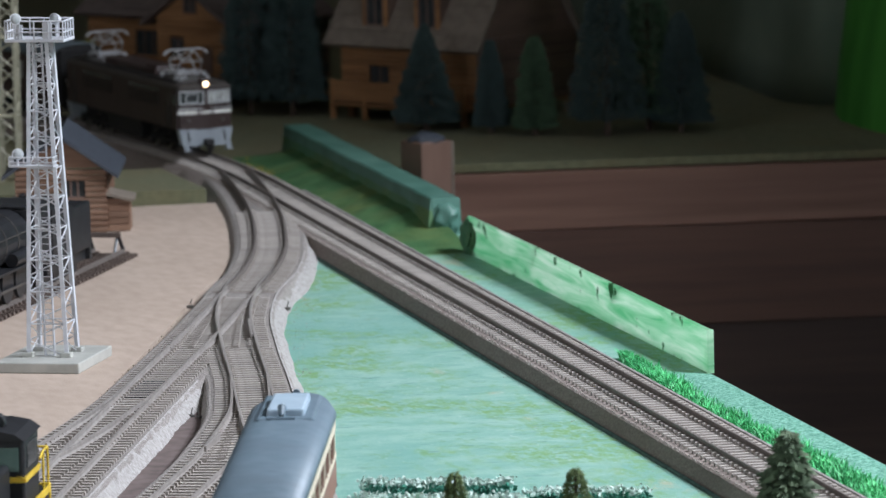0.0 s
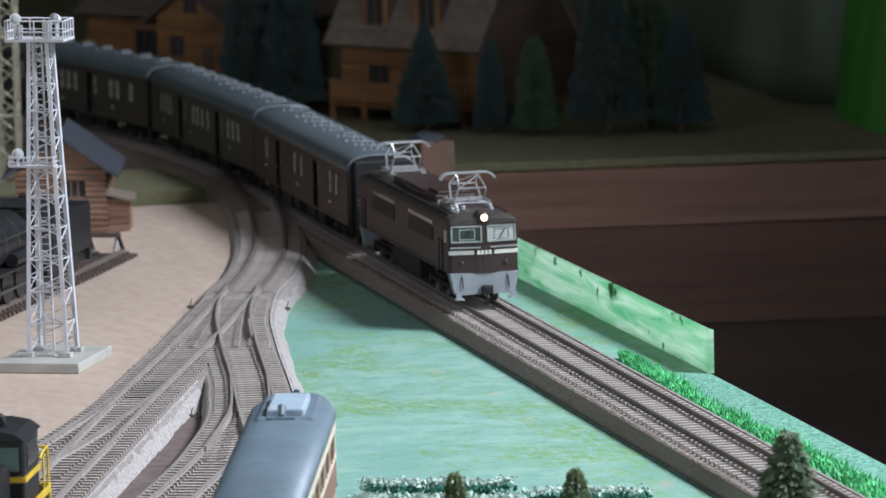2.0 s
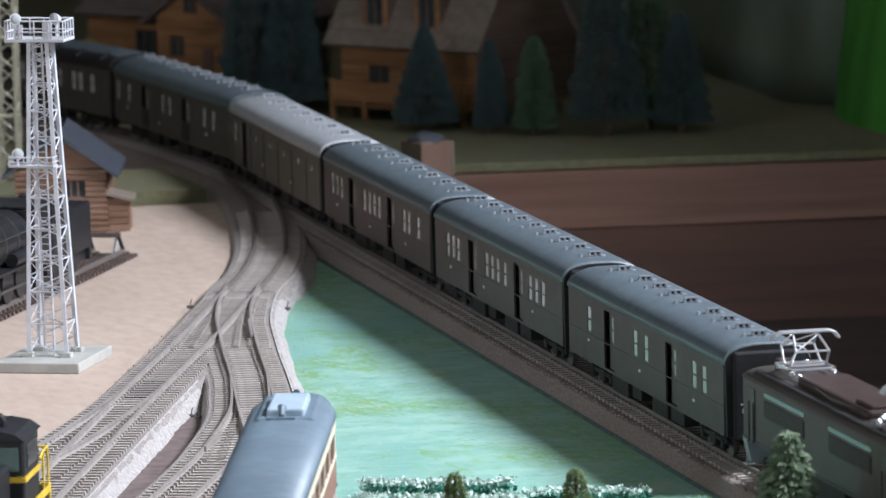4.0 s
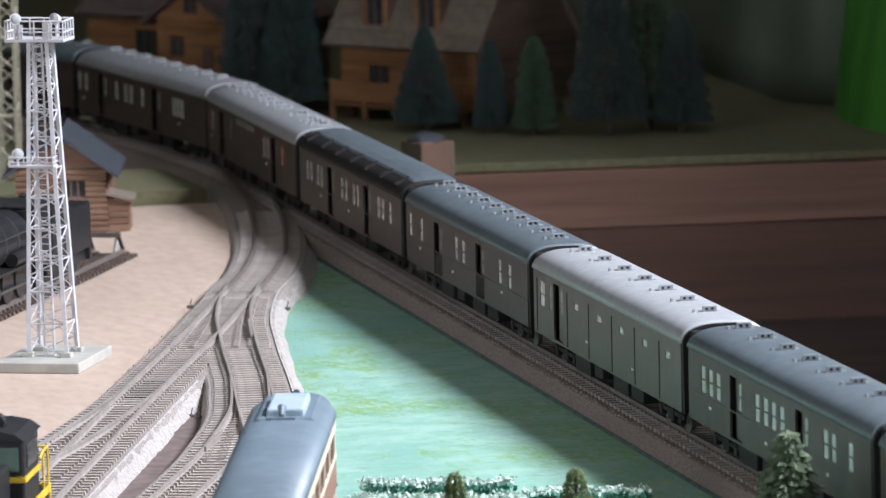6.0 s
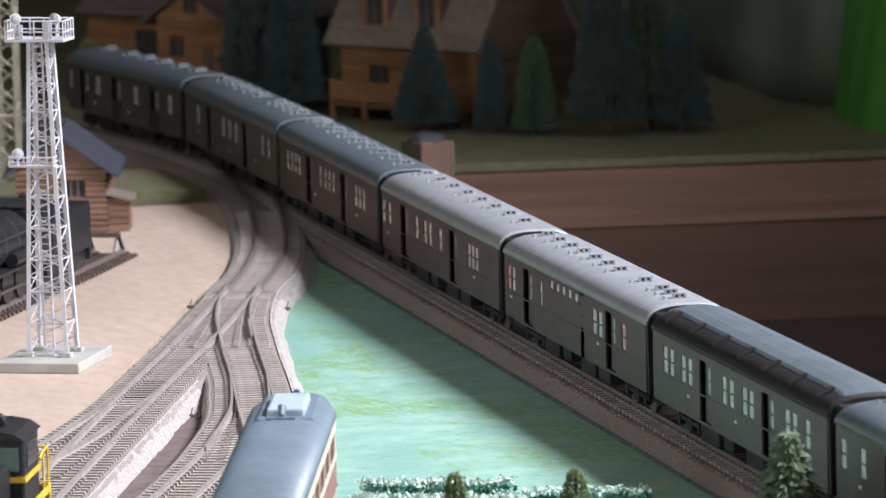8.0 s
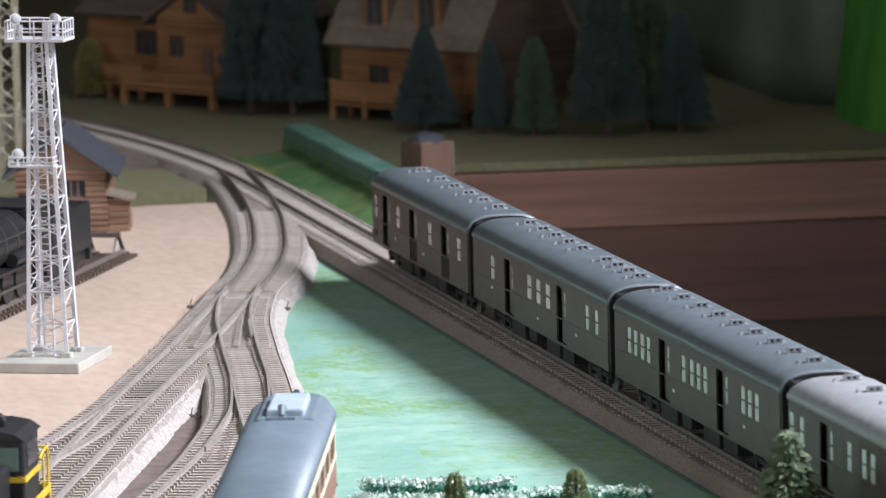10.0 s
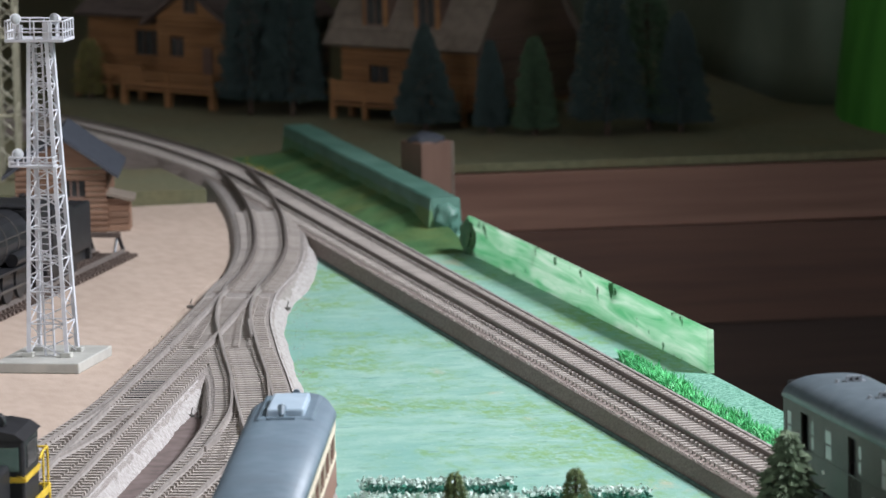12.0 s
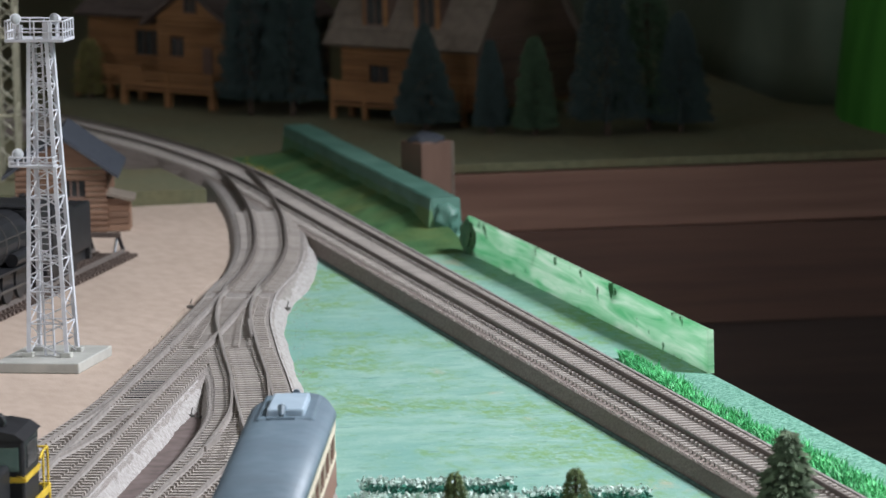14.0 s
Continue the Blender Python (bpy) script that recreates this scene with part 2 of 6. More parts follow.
def spline(pts, step=0.004):
    """Points along a smooth curve through the given ones."""
    P = [Vector((*q, 0)) for q in pts]
    P = [2 * P[0] - P[1]] + P + [2 * P[-1] - P[-2]]
    out = []
    for i in range(1, len(P) - 2):
        n = max(2, int((P[i + 1] - P[i]).length / step))
        for k in range(n):
            t = k / n
            a, b, c, d = P[i - 1], P[i], P[i + 1], P[i + 2]
            out.append(0.5 * (2 * b + (c - a) * t + (2 * a - 5 * b + 4 * c - d) * t * t + (3 * b - a - 3 * c + d) * t ** 3))
    out.append(P[-2])
    for _ in range(12):
        out = [out[0]] + [(a + 2 * b + c) / 4 for a, b, c in zip(out, out[1:], out[2:])] + [out[-1]]
    return out


def sweep(bm, pts, prof, dz=0.0):
    rings = []
    for i, q in enumerate(pts):
        a, b = pts[max(0, i - 1)], pts[min(len(pts) - 1, i + 1)]
        d = (b - a).normalized()
        side = Vector((-d.y, d.x, 0))
        rings.append([bm.verts.new((q + side * u) + Vector((0, 0, v + dz))) for u, v in prof])
    n = len(prof)
    for r, t in zip(rings, rings[1:]):
        for i in range(n):
            bm.faces.new((r[i], r[(i + 1) % n], t[(i + 1) % n], t[i]))
    bm.faces.new(rings[0][::-1])
    bm.faces.new(rings[-1])
    bmesh.ops.recalc_face_normals(bm, faces=bm.faces)
    return bm


BED = [(-0.0230, -0.0122), (-0.0195, -0.0048), (-0.0185, -0.0042), (0.0185, -0.0042), (0.0195, -0.0048), (0.0230, -0.0122)]
G = 0.0165 / 2


def rail_profile(c):
    return [(c - 0.0013, -0.0026), (c + 0.0013, -0.0026), (c + 0.0004, -0.0018), (c + 0.0004, -0.0009), (c + 0.0006, -0.0007), (c + 0.0005, 0.0),
            (c - 0.0005, 0.0), (c - 0.0006, -0.0007), (c - 0.0004, -0.0009), (c - 0.0004, -0.0018)]


def stepping(pts, gap):
    """Places and headings every gap metres along the points."""
    out, acc = [], 0.0
    for a, b in zip(pts, pts[1:]):
        L = (b - a).length
        while acc < L:
            d = (b - a).normalized()
            out.append((a + d * acc, math.atan2(d.y, d.x)))
            acc += gap
        acc -= L
    return out


def sleeper_mesh(material):
    bm = boxed(-0.0013, 0.0013, -0.0158, 0.0158, -0.0044, -0.0027)
    for y in (-G, G):
        for k in (-0.0021, 0.0021):
            box(bm, -0.0010, 0.0010, y + k - 0.0008, y + k + 0.0008, -0.0028, -0.0016)
    me = bpy.data.meshes.new("sleeper")
    bm.to_mesh(me)
    bm.free()
    me.materials.append(material)
    return me


SLEEPER = sleeper_mesh(M_SLEEPER)
SLEEPER_BROWN = sleeper_mesh(M_SLEEPERBROWN)


def track(pts, label, dz=0.0, span=None, bed=BED, close=True, rails=(-G, G), gap=0.0066, steel=None, stones=None, beside=(), shared_by=(), tie=None):
    """A length of track: ballast bed, two rails, sleepers. span: the stretch of x whose sleepers are single parts.
    beside: tracks whose sleepers it rests on where it is close to them; shared_by: tracks that rest on this one's longer turnout sleepers."""
    base = thing("railway_track", label, "track", kind="structure")
    if bed:
        bm = sweep(bmesh.new(), pts, bed, dz)
        part("ballast_bed", bm, stones or M_BALLAST, base)
    for c in rails:
        part("rail", sweep(bmesh.new(), pts, rail_profile(c), dz), steel or M_RAIL, base)
    rest_v, rest_f = [], []
    sv, sf = [v.co.copy() for v in SLEEPER.vertices], [tuple(f.vertices) for f in SLEEPER.polygons]
    for q, a in stepping(pts, gap):
        side = Vector((-math.sin(a), math.cos(a), 0))
        if any(min((q - p).length for p in other) < 0.0235 for other in beside):
            continue
        lo, hi = -0.0158, 0.0158
        for other in shared_by:
            p = min(other, key=lambda c: (q - c).length)
            d = (p - q).dot(side)
            if abs(d) < 0.0235 and (p - q).length < 0.027:
                lo, hi = min(lo, d - 0.0158), max(hi, d + 0.0158)
        m = Matrix.Translation(Vector((q.x, q.y, dz)) + side * (lo + hi) / 2) @ Matrix.Rotation(a, 4, "Z") @ Matrix.Diagonal((1, (hi - lo) / 0.0316, 1, 1))
        if span and span[0] < q.x < span[1]:
            ob = new("sleeper", tie or SLEEPER)
            ob.parent, ob.matrix_basis = base, m
        else:
            o = len(rest_v)
            rest_v += [m @ v for v in sv]
            rest_f += [tuple(i + o for i in f) for f in sf]
    if rest_v:
        me = bpy.data.meshes.new("sleepers")
        me.from_pydata(rest_v, [], rest_f)
        me.materials.append(M_SLEEPER)
        ob = new("sleepers", me)
        ob.parent = base
        ob["kind"] = "stuff"
    return base


# ---- the room ----
def room():
    tagged(part("floor", boxed(-3.4, 3.0, -2.6, 1.3, -0.90, -0.85), M_ROOMFLOOR), "dark brown wooden room floor", "floor", kind="structure")
    tagged(part("ceiling", boxed(-3.4, 3.0, -2.6, 1.3, 2.0, 2.05), M_CEILING), "plain dim room ceiling", "ceiling", kind="structure")
    for name, spans, lab in (
            ("wall_north", [(-3.4, -0.10, 1.15, 1.25, -0.85, 2.0), (0.80, 3.0, 1.15, 1.25, -0.85, 2.0), (-0.10, 0.80, 1.15, 1.25, -0.85, 1.05), (-0.10, 0.80, 1.15, 1.25, 1.65, 2.0)],
             "plain room wall with one high window"),
            # the east and south openings are added for the fill lamps
            ("wall_east", [(2.9, 3.0, -2.6, 0.10, -0.85, 2.0), (2.9, 3.0, 0.90, 1.15, -0.85, 2.0), (2.9, 3.0, 0.10, 0.90, -0.85, 0.32), (2.9, 3.0, 0.10, 0.90, 0.92, 2.0)], "plain dim room wall with an added fill lamp opening"),
            ("wall_south", [(-3.4, 0.80, -2.6, -2.5, -0.85, 2.0), (1.90, 2.9, -2.6, -2.5, -0.85, 2.0), (0.80, 1.90, -2.6, -2.5, -0.85, 0.40), (0.80, 1.90, -2.6, -2.5, 1.30, 2.0)],
             "plain dim room wall with an added fill lamp opening"),
            # out of view, added only to keep window light off the far end
            ("light_block_pier", [(-0.47, -0.40, 0.57, 1.15, -0.85, 2.0)], "unseen pier added to block window light from the far end"),
            ("wall_west", [(-3.4, -3.3, -2.5, 1.15, -0.85, 2.0)], "plain dim room wall")):
        bm = bmesh.new()
        for sp in spans:
            box(bm, *sp)
        tagged(part(name, bm, M_WALLROOM), lab, "wall", kind="structure")


room()

# ---- the table: painted field, far meadow, sand-coloured board ----
slab("field_board", [(-1.0, -2.45), (1.75, -2.45), (1.75, 0.064), (-0.640, 0.064), (-0.652, 0.082), (-1.0, 0.082)], -0.030, -0.0120, M_FIELD,
     "table board painted turquoise green with brushed streaks", "board")
slab("meadow_board", [(-2.9, -2.45), (-1.0, -2.45), (-1.0, 0.135), (-0.965, 0.46), (-0.94, 1.0), (-2.9, 1.0)], -0.030, -0.0116, M_GRASSGROUND,
     "dim olive meadow board behind the railway", "ground")
GRND = -0.0120
slab("sand_board", [(-0.875, -0.30), (-0.872, -0.020), (-0.80, -0.030), (-0.63, -0.060), (-0.52, -0.108), (-0.44, -0.135), (-0.30, -0.180), (-0.14, -0.235), (0.05, -0.305),
                    (0.30, -0.42), (1.70, -0.80), (1.70, -2.42), (-0.875, -2.42)], -0.0118, -0.0075, M_SAND, "bare sand-coloured fibreboard beside the tracks", "board")
slab("gap_floor", [(-0.30, -0.146), (-0.10, -0.174), (0.10, -0.252), (0.36, -0.40), (0.30, -0.44), (-0.02, -0.290), (-0.18, -0.225)], -0.0118, -0.0108, M_DARKFLOOR, "bare brown board in the gap between tracks", "board")
slab("grass_step", [(-0.99, -0.16), (-0.985, -0.045), (-0.873, -0.039), (-0.878, -0.098), (-0.89, -0.17)], -0.0116, 0.0005, M_GRASSGROUND, "raised olive grass platform by the curve", "ground")


def apron():
    """Wooden front of the far meadow board: two planks over a dark one that paints a recess's shade."""
    ob = thing("apron", "brown wooden apron planks under the meadow board", "apron", kind="structure")
    m = Matrix.Translation((-0.995, 0.100, 0)) @ Matrix.Rotation(radians(83.8), 4, "Z")
    # planks darken downward; the lowest has the recess's shade in its colour
    for z0, z1, mt, y in ((-0.0470, -0.0125, M_WOODBOARD, 0.004), (-0.107, -0.0475, M_WOODLOW, 0.0), (-0.60, -0.1074, M_WOODDARKRECESS, 0.003)):
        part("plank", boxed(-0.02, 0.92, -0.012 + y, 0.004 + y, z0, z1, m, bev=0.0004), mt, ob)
    part("plank", boxed(-0.02, 0.92, -0.0135, -0.0095, -0.0118, -0.0068, m @ pose(0, 0.012, 0), bev=0.0006), M_GRASSGROUND, ob)
    post = thing("wooden_post", "brown wooden post with a dark rough cap at the table edge", "post")
    at = pose(-0.963, 0.1115, 0, 0, 0, 21)
    part("shaft", boxed(-0.0112, 0.0112, -0.0112, 0.0112, -0.05, 0.0120, at, bev=0.0008), M_POST, post)
    part("edge_strip", boxed(0.0100, 0.0118, 0.0100, 0.0118, -0.05, 0.0118, at, bev=0.0003), M_ROOFTAN, post, "pale corner strip")
    cap = bmesh.new()
    bmesh.ops.create_icosphere(cap, subdivisions=3, radius=1)
    for v in cap.verts:
        v.co *= 1 + 0.25 * noise.noise(v.co * 2.3)
        v.co = at @ Vector((v.co.x * 0.0110, v.co.y * 0.0108, 0.0118 + v.co.z * 0.0052))
    part("cap", cap, M_SLATE, post, "dark lumpy cap", smooth=True)


apron()
part("table_side", boxed(-1.0, 1.75, 0.050, 0.0605, -0.12, -0.0302), M_WOODDARKRECESS)["kind"] = "structure"
tagged(bpy.data.objects["table_side"], "dark wooden side of the table", "table side")


def backdrop():
    bm = bmesh.new()
    n, m = 60, 8
    grid = [[bm.verts.new((-2.75 + 0.03 * math.sin(i * 0.9) + 0.01 * math.sin(i * 2.3 + 1), -2.3 + 3.4 * i / n, -0.03 + 1.4 * j / m)) for j in range(m + 1)] for i in range(n + 1)]
    for i in range(n):
        for j in range(m):
            bm.faces.new((grid[i][j], grid[i + 1][j], grid[i + 1][j + 1], grid[i][j + 1]))
    ob = part("backdrop", bm, M_CURTAIN, smooth=True)
    ob.modifiers.new("thick", "SOLIDIFY").thickness = 0.004
    tagged(ob, "dark olive cloth backdrop behind the layout", "backdrop", kind="structure")


backdrop()


def mound(name, cx, cy, rx, ry, h, material, label, seed, turn=0.0, power=2.2):
    bm = bmesh.new()
    n, k = 40, 14
    rings = []
    for j in range(k + 1):
        u = j / k
        r = math.cos(u * math.pi / 2) ** (2 / power)
        z = h * math.sin(u * math.pi / 2) ** (2 / power)
        ring = []
        for i in range(n):
            a = 2 * math.pi * i / n
            w = 1 + 0.12 * noise.noise(Vector((math.cos(a) * 1.6 + seed, math.sin(a) * 1.6, u * 2.5)))
            ring.append(bm.verts.new((rx * r * w * math.cos(a), ry * r * w * math.sin(a), z * (1 + 0.05 * noise.noise(Vector((a, u, seed)))))))
        rings.append(ring)
    for a, b in zip(rings, rings[1:]):
        for i in range(n):
            bm.faces.new((a[i], a[(i + 1) % n], b[(i + 1) % n], b[i]))
    bmesh.ops.remove_doubles(bm, verts=bm.verts, dist=1e-5)
    ob = part(name, bm, material, smooth=True)
    ob.matrix_world = pose(cx, cy, GRND, 0, 0, turn)
    return tagged(ob, label, "hill", kind="structure")


mound("green_hill", -1.13, 0.676, 0.25, 0.250, 0.30, M_HILL, "steep bright green painted hill", 3.1, 0)


def dark_hill():
    """A tall painted slope with an overhanging end, behind the green hill's crevice."""
    foot = [(-2.0, 0.430), (-1.75, 0.432), (-1.55, 0.436), (-1.42, 0.432), (-1.33, 0.429), (-1.285, 0.430), (-1.262, 0.440), (-1.255, 0.470), (-1.262, 0.60), (-1.30, 0.85), (-2.0, 0.85)]
    bm = bmesh.new()
    rings = []
    for k in range(13):
        u = k / 12
        bulge = 0.026 * math.sin(min(1, u * 2.4) * math.pi / 2) - 0.012 * max(0, u - 0.45)
        ring = []
        for x, y in foot:
            e = min(1, max(0, (x + 1.42) / 0.13))
            w = 0.002 * noise.noise(Vector((x * 9, y * 9, u * 4)))
            ring.append(bm.verts.new((x + bulge * e + w, y + 0.05 * u * (y < 0.5) + w, GRND - 0.002 + 0.32 * u)))
        rings.append(ring)
    n = len(foot)
    for a, b in zip(rings, rings[1:]):
        for i in range(n):
            bm.faces.new((a[i], a[(i + 1) % n], b[(i + 1) % n], b[i]))
    bm.faces.new(rings[-1])
    bm.faces.new(rings[0][::-1])
    bmesh.ops.recalc_face_normals(bm, faces=bm.faces)
    tagged(part("dark_hill", bm, M_DARKHILL, smooth=True), "tall dark grey-green painted hill with a rounded end", "hill", kind="structure")


dark_hill()

# ---- tracks ----
S_PTS = [(-0.98, -0.002), (-0.913, -0.008), (-0.838, -0.016), (-0.759, -0.027), (-0.685, -0.040), (-0.612, -0.055), (-0.541, -0.074), (-0.471, -0.097)]
L_PTS = [(-0.541, -0.074), (-0.471, -0.097), (-0.404, -0.1195), (-0.318, -0.1485), (-0.204, -0.189), (-0.132, -0.214), (-0.022, -0.252), (0.068, -0.283), (0.135, -0.306), (0.5, -0.432)]
R_PTS = [(-0.541, -0.074), (-0.471, -0.098), (-0.385, -0.119), (-0.312, -0.1315), (-0.252, -0.141), (-0.184, -0.151), (-0.051, -0.172), (0.099, -0.193), (0.226, -0.216), (0.39, -0.262), (0.6, -0.330)]
E_PTS = [(-0.184, -0.151), (-0.093, -0.169), (-0.017, -0.192), (0.037, -0.2105), (0.099, -0.235), (0.126, -0.246), (0.30, -0.325)]
D_PTS = [(-0.204, -0.189), (-0.132, -0.2165), (-0.022, -0.266), (0.08, -0.322), (0.2, -0.39)]
STEAM_PTS = [(-0.30, -0.312), (-0.40, -0.262), (-0.55, -0.187), (-0.662, -0.132)]


def main_points(a, b, step=0.01):
    n = int((b - a) / step)
    return [Vector((*main_path(a + (b - a) * i / n)[:2], 0)) for i in range(n + 1)]


EVERY = (-9.0, 9.0)
track(main_points(-4.4, 4.3), "grey ballasted main line with brown rails", 0.0, (-0.98, 0.62), stones=M_BALLASTDARK)
S_LINE, L_LINE, R_LINE, E_LINE, D_LINE = (spline(q) for q in (S_PTS, L_PTS, R_PTS, E_PTS, D_PTS))
track(S_LINE, "grey ballasted branch track leaving the main line", -0.0002, EVERY, steel=M_RAIL, beside=(main_points(-1.1, 0.2),))
track(L_LINE, "grey ballasted siding with turnout", -0.0003, EVERY, steel=M_RAILPALE, beside=(S_LINE,), shared_by=(R_LINE, D_LINE))
track(R_LINE, "grey ballasted track curving under the railcar", -0.0004, EVERY, steel=M_RAILPALE, beside=(S_LINE, L_LINE), shared_by=(E_LINE,))
track(E_LINE, "grey ballasted siding curving away", -0.0005, EVERY, steel=M_RAILPALE, beside=(R_LINE,))
track(D_LINE, "grey ballasted diverging siding", -0.0006, EVERY, steel=M_RAILPALE, beside=(L_LINE,))
track(spline(STEAM_PTS), "brown sleeper track on the sand board", -0.0028, EVERY, bed=None, tie=SLEEPER_BROWN)


def guard_strip():
    ob = thing("guard_strip", "translucent bright green guard strip along the table edge", "guard strip")
    m = Matrix.Translation((-0.408, 0.0617, 0)) @ Matrix.Rotation(math.atan2(0.0055, 0.451), 4, "Z")
    part("strip", boxed(-0.2255, 0.2245, -0.0012, 0.0012, GRND, 0.0082, m, bev=0.0003), M_GUARD, ob)
    part("end_cap", boxed(0.2246, 0.2280, -0.0015, 0.0015, GRND, 0.0083, m, bev=0.0003), M_GUARD, ob)
    bm = bmesh.new()
    bmesh.ops.create_icosphere(bm, subdivisions=3, radius=1)
    for v in bm.verts:
        v.co *= 1 + 0.4 * noise.noise(v.co * 2.1) + 0.2 * noise.noise(v.co * 6)
        v.co = Vector((-0.632 + v.co.x * 0.016, 0.0580 + v.co.y * 0.0028, -0.003 + v.co.z * 0.0095))
    part("rough_end", bm, M_FACE, ob, "rough dark green end")
    return ob


guard_strip()
# pale strip stands for light falling on the ballast's far edge
tagged(part("lit_ballast_edge", sweep(bmesh.new(), main_points(-0.88, 1.2), [(0.0186, -0.0060), (0.0188, -0.0037), (0.0197, -0.0034), (0.0206, -0.0042), (0.0210, -0.0062)]), M_PLASTER), "pale strip painting the lit edge of the main line ballast", "embankment", kind="structure")
tagged(part("moss_edge", sweep(bmesh.new(), main_points(-0.75, 1.2), [(-0.0243, -0.0119), (-0.0238, -0.0111), (-0.0230, -0.0106), (-0.0218, -0.0119)]), M_MOSS), "dark teal mossy foot of the main line embankment", "embankment", kind="structure")


def foam_block():
    ob = thing("foam_block", "teal painted foam block with a broken end", "block")
    n = 40
    prof = [(0.0545, 0.0025), (0.0550, 0.0082), (0.0560, 0.009), (0.071, 0.009), (0.0722, 0.0078), (0.073, GRND), (0.058, GRND)]
    face = [(0.0530, GRND), (0.0536, -0.0055), (0.0545, 0.0025), (0.058, 0.0025), (0.058, GRND)]

    def loft(outline, material, name, wob):
        bm = bmesh.new()
        rings = []
        for i in range(n + 1):
            x = -1.11 + 0.40 * i / n
            rings.append([bm.verts.new((x + (0.004 * noise.noise(Vector((u * 200, v * 200, 2))) if i == n else 0), u + wob * noise.noise(Vector((x * 40, u * 90, v * 90))),
                                        v + (0.0005 * noise.noise(Vector((x * 40, u * 60, 5))) if v > 0 else 0))) for u, v in outline])
        for a, b in zip(rings, rings[1:]):
            for i in range(len(outline)):
                bm.faces.new((a[i], a[(i + 1) % len(outline)], b[(i + 1) % len(outline)], b[i]))
        bm.faces.new(rings[0][::-1])
        bm.faces.new(rings[-1])
        bmesh.ops.recalc_face_normals(bm, faces=bm.faces)
        part(name, bm, material, ob)

    loft(face, M_FACE, "painted_base", 0.0012)
    loft(prof, M_BLOCK, "block", 0.0006)
    bm = bmesh.new()
    bmesh.ops.create_icosphere(bm, subdivisions=3, radius=1)
    for v in bm.verts:
        v.co *= 1 + 0.45 * noise.noise(v.co * 1.9) + 0.2 * noise.noise(v.co * 5)
        v.co = Vector((-0.713 + v.co.x * 0.009, 0.0645 + v.co.y * 0.0075, -0.003 + v.co.z * 0.0095))
    part("broken_end", bm, M_BLOCK, ob, "crumbled pale teal end", smooth=True)
    bm = bmesh.new()
    rows = []
    for i in range(61):
        x = -1.14 + 0.505 * i / 60
        e = min(1, max(0, (x + 1.13) / 0.05)) * min(1, max(0, (-0.66 - x) / 0.09))
        r = []
        for j in range(13):
            v = j / 12
            y = 0.0215 + (0.034 + 0.0085 * min(1, max(0, (x + 0.735) / 0.03))) * v
            z = GRND + 0.0002 + e * 0.0105 * v ** 1.1 + 0.0012 * e * noise.noise(Vector((x * 70, y * 90, 1)))
            r.append(bm.verts.new((x, y, z)))
        rows.append(r)
    for a, b in zip(rows, rows[1:]):
        for j in range(12):
            bm.faces.new((a[j], a[j + 1], b[j + 1], b[j]))
    tagged(part("grass_bank", bm, M_BANK, smooth=True), "flocked green grass bank beside the main line", "bank", kind="structure")


foam_block()

# ---- the train ----
M_GRAPE = mat("grape_brown_paint", (0.034, 0.021, 0.019), (0.044, 0.028, 0.025), spec=0.38, rough=0.45, scale=120, dirt=(0.075, 0.06, 0.052), dscale=60, damount=0.25)
M_OLIVE = mat("dark_olive_brown_paint", (0.046, 0.039, 0.035), (0.058, 0.050, 0.045), spec=0.38, rough=0.45, scale=120, dirt=(0.08, 0.075, 0.065), dscale=60, damount=0.25)
M_BAGGAGE = mat("grey_brown_paint", (0.060, 0.052, 0.045), (0.075, 0.065, 0.057), rough=0.4, scale=120, dirt=(0.10, 0.09, 0.08), dscale=60, damount=0.25)
M_VENT = mat("vent_grey", (0.20, 0.225, 0.245), (0.26, 0.285, 0.305), rough=0.4, scale=160)
M_ROOF = mat("blue_grey_roof", (0.080, 0.105, 0.120), (0.110, 0.138, 0.155), rough=0.42, scale=160, dirt=(0.065, 0.082, 0.092), dscale=45, damount=0.4)
M_ROOFPALE = mat("pale_grey_roof", (0.27, 0.29, 0.305), (0.34, 0.36, 0.375), rough=0.45, scale=160, dirt=(0.29, 0.30, 0.31), dscale=45, damount=0.3)
M_ROOFMID = mat("mid_grey_roof", (0.225, 0.245, 0.26), (0.285, 0.305, 0.32), rough=0.42, scale=160, dirt=(0.18, 0.195, 0.21), dscale=45, damount=0.3)
M_BLACK = mat("black_plastic", (0.010, 0.010, 0.011), (0.018, 0.017, 0.017), spec=0.3, rough=0.6, scale=300)
# pale base colour stands for light reflected in and seen through the glass
M_PANE = mat("light_painted_glazing", (0.27, 0.28, 0.27), (0.44, 0.45, 0.43), rough=0.15, scale=90)
M_PANEDARK = mat("dark_glazing", (0.03, 0.035, 0.036), (0.06, 0.065, 0.066), rough=0.08, scale=90)
M_SILVER = mat("silver_metal", (0.62, 0.63, 0.65), (0.75, 0.76, 0.78), rough=0.3, metal=0.8, scale=200)
M_WHITEPLATE = mat("white_marking", (0.62, 0.61, 0.57), (0.72, 0.71, 0.67), rough=0.5, scale=200)
M_SKIRT = mat("grey_skirt", (0.22, 0.245, 0.27), (0.28, 0.305, 0.33), rough=0.45, scale=150)
M_REDPANE = mat("red_glazing", (0.38, 0.10, 0.09), (0.50, 0.2, 0.18), rough=0.2, scale=90)
M_STEEL = mat("wheel_steel", (0.10, 0.095, 0.09), (0.16, 0.15, 0.14), rough=0.4, metal=0.6, scale=200)

BODY_LOW, EAVE, TOP, HALF = 0.0120, 0.0412, 0.0502, 0.0180


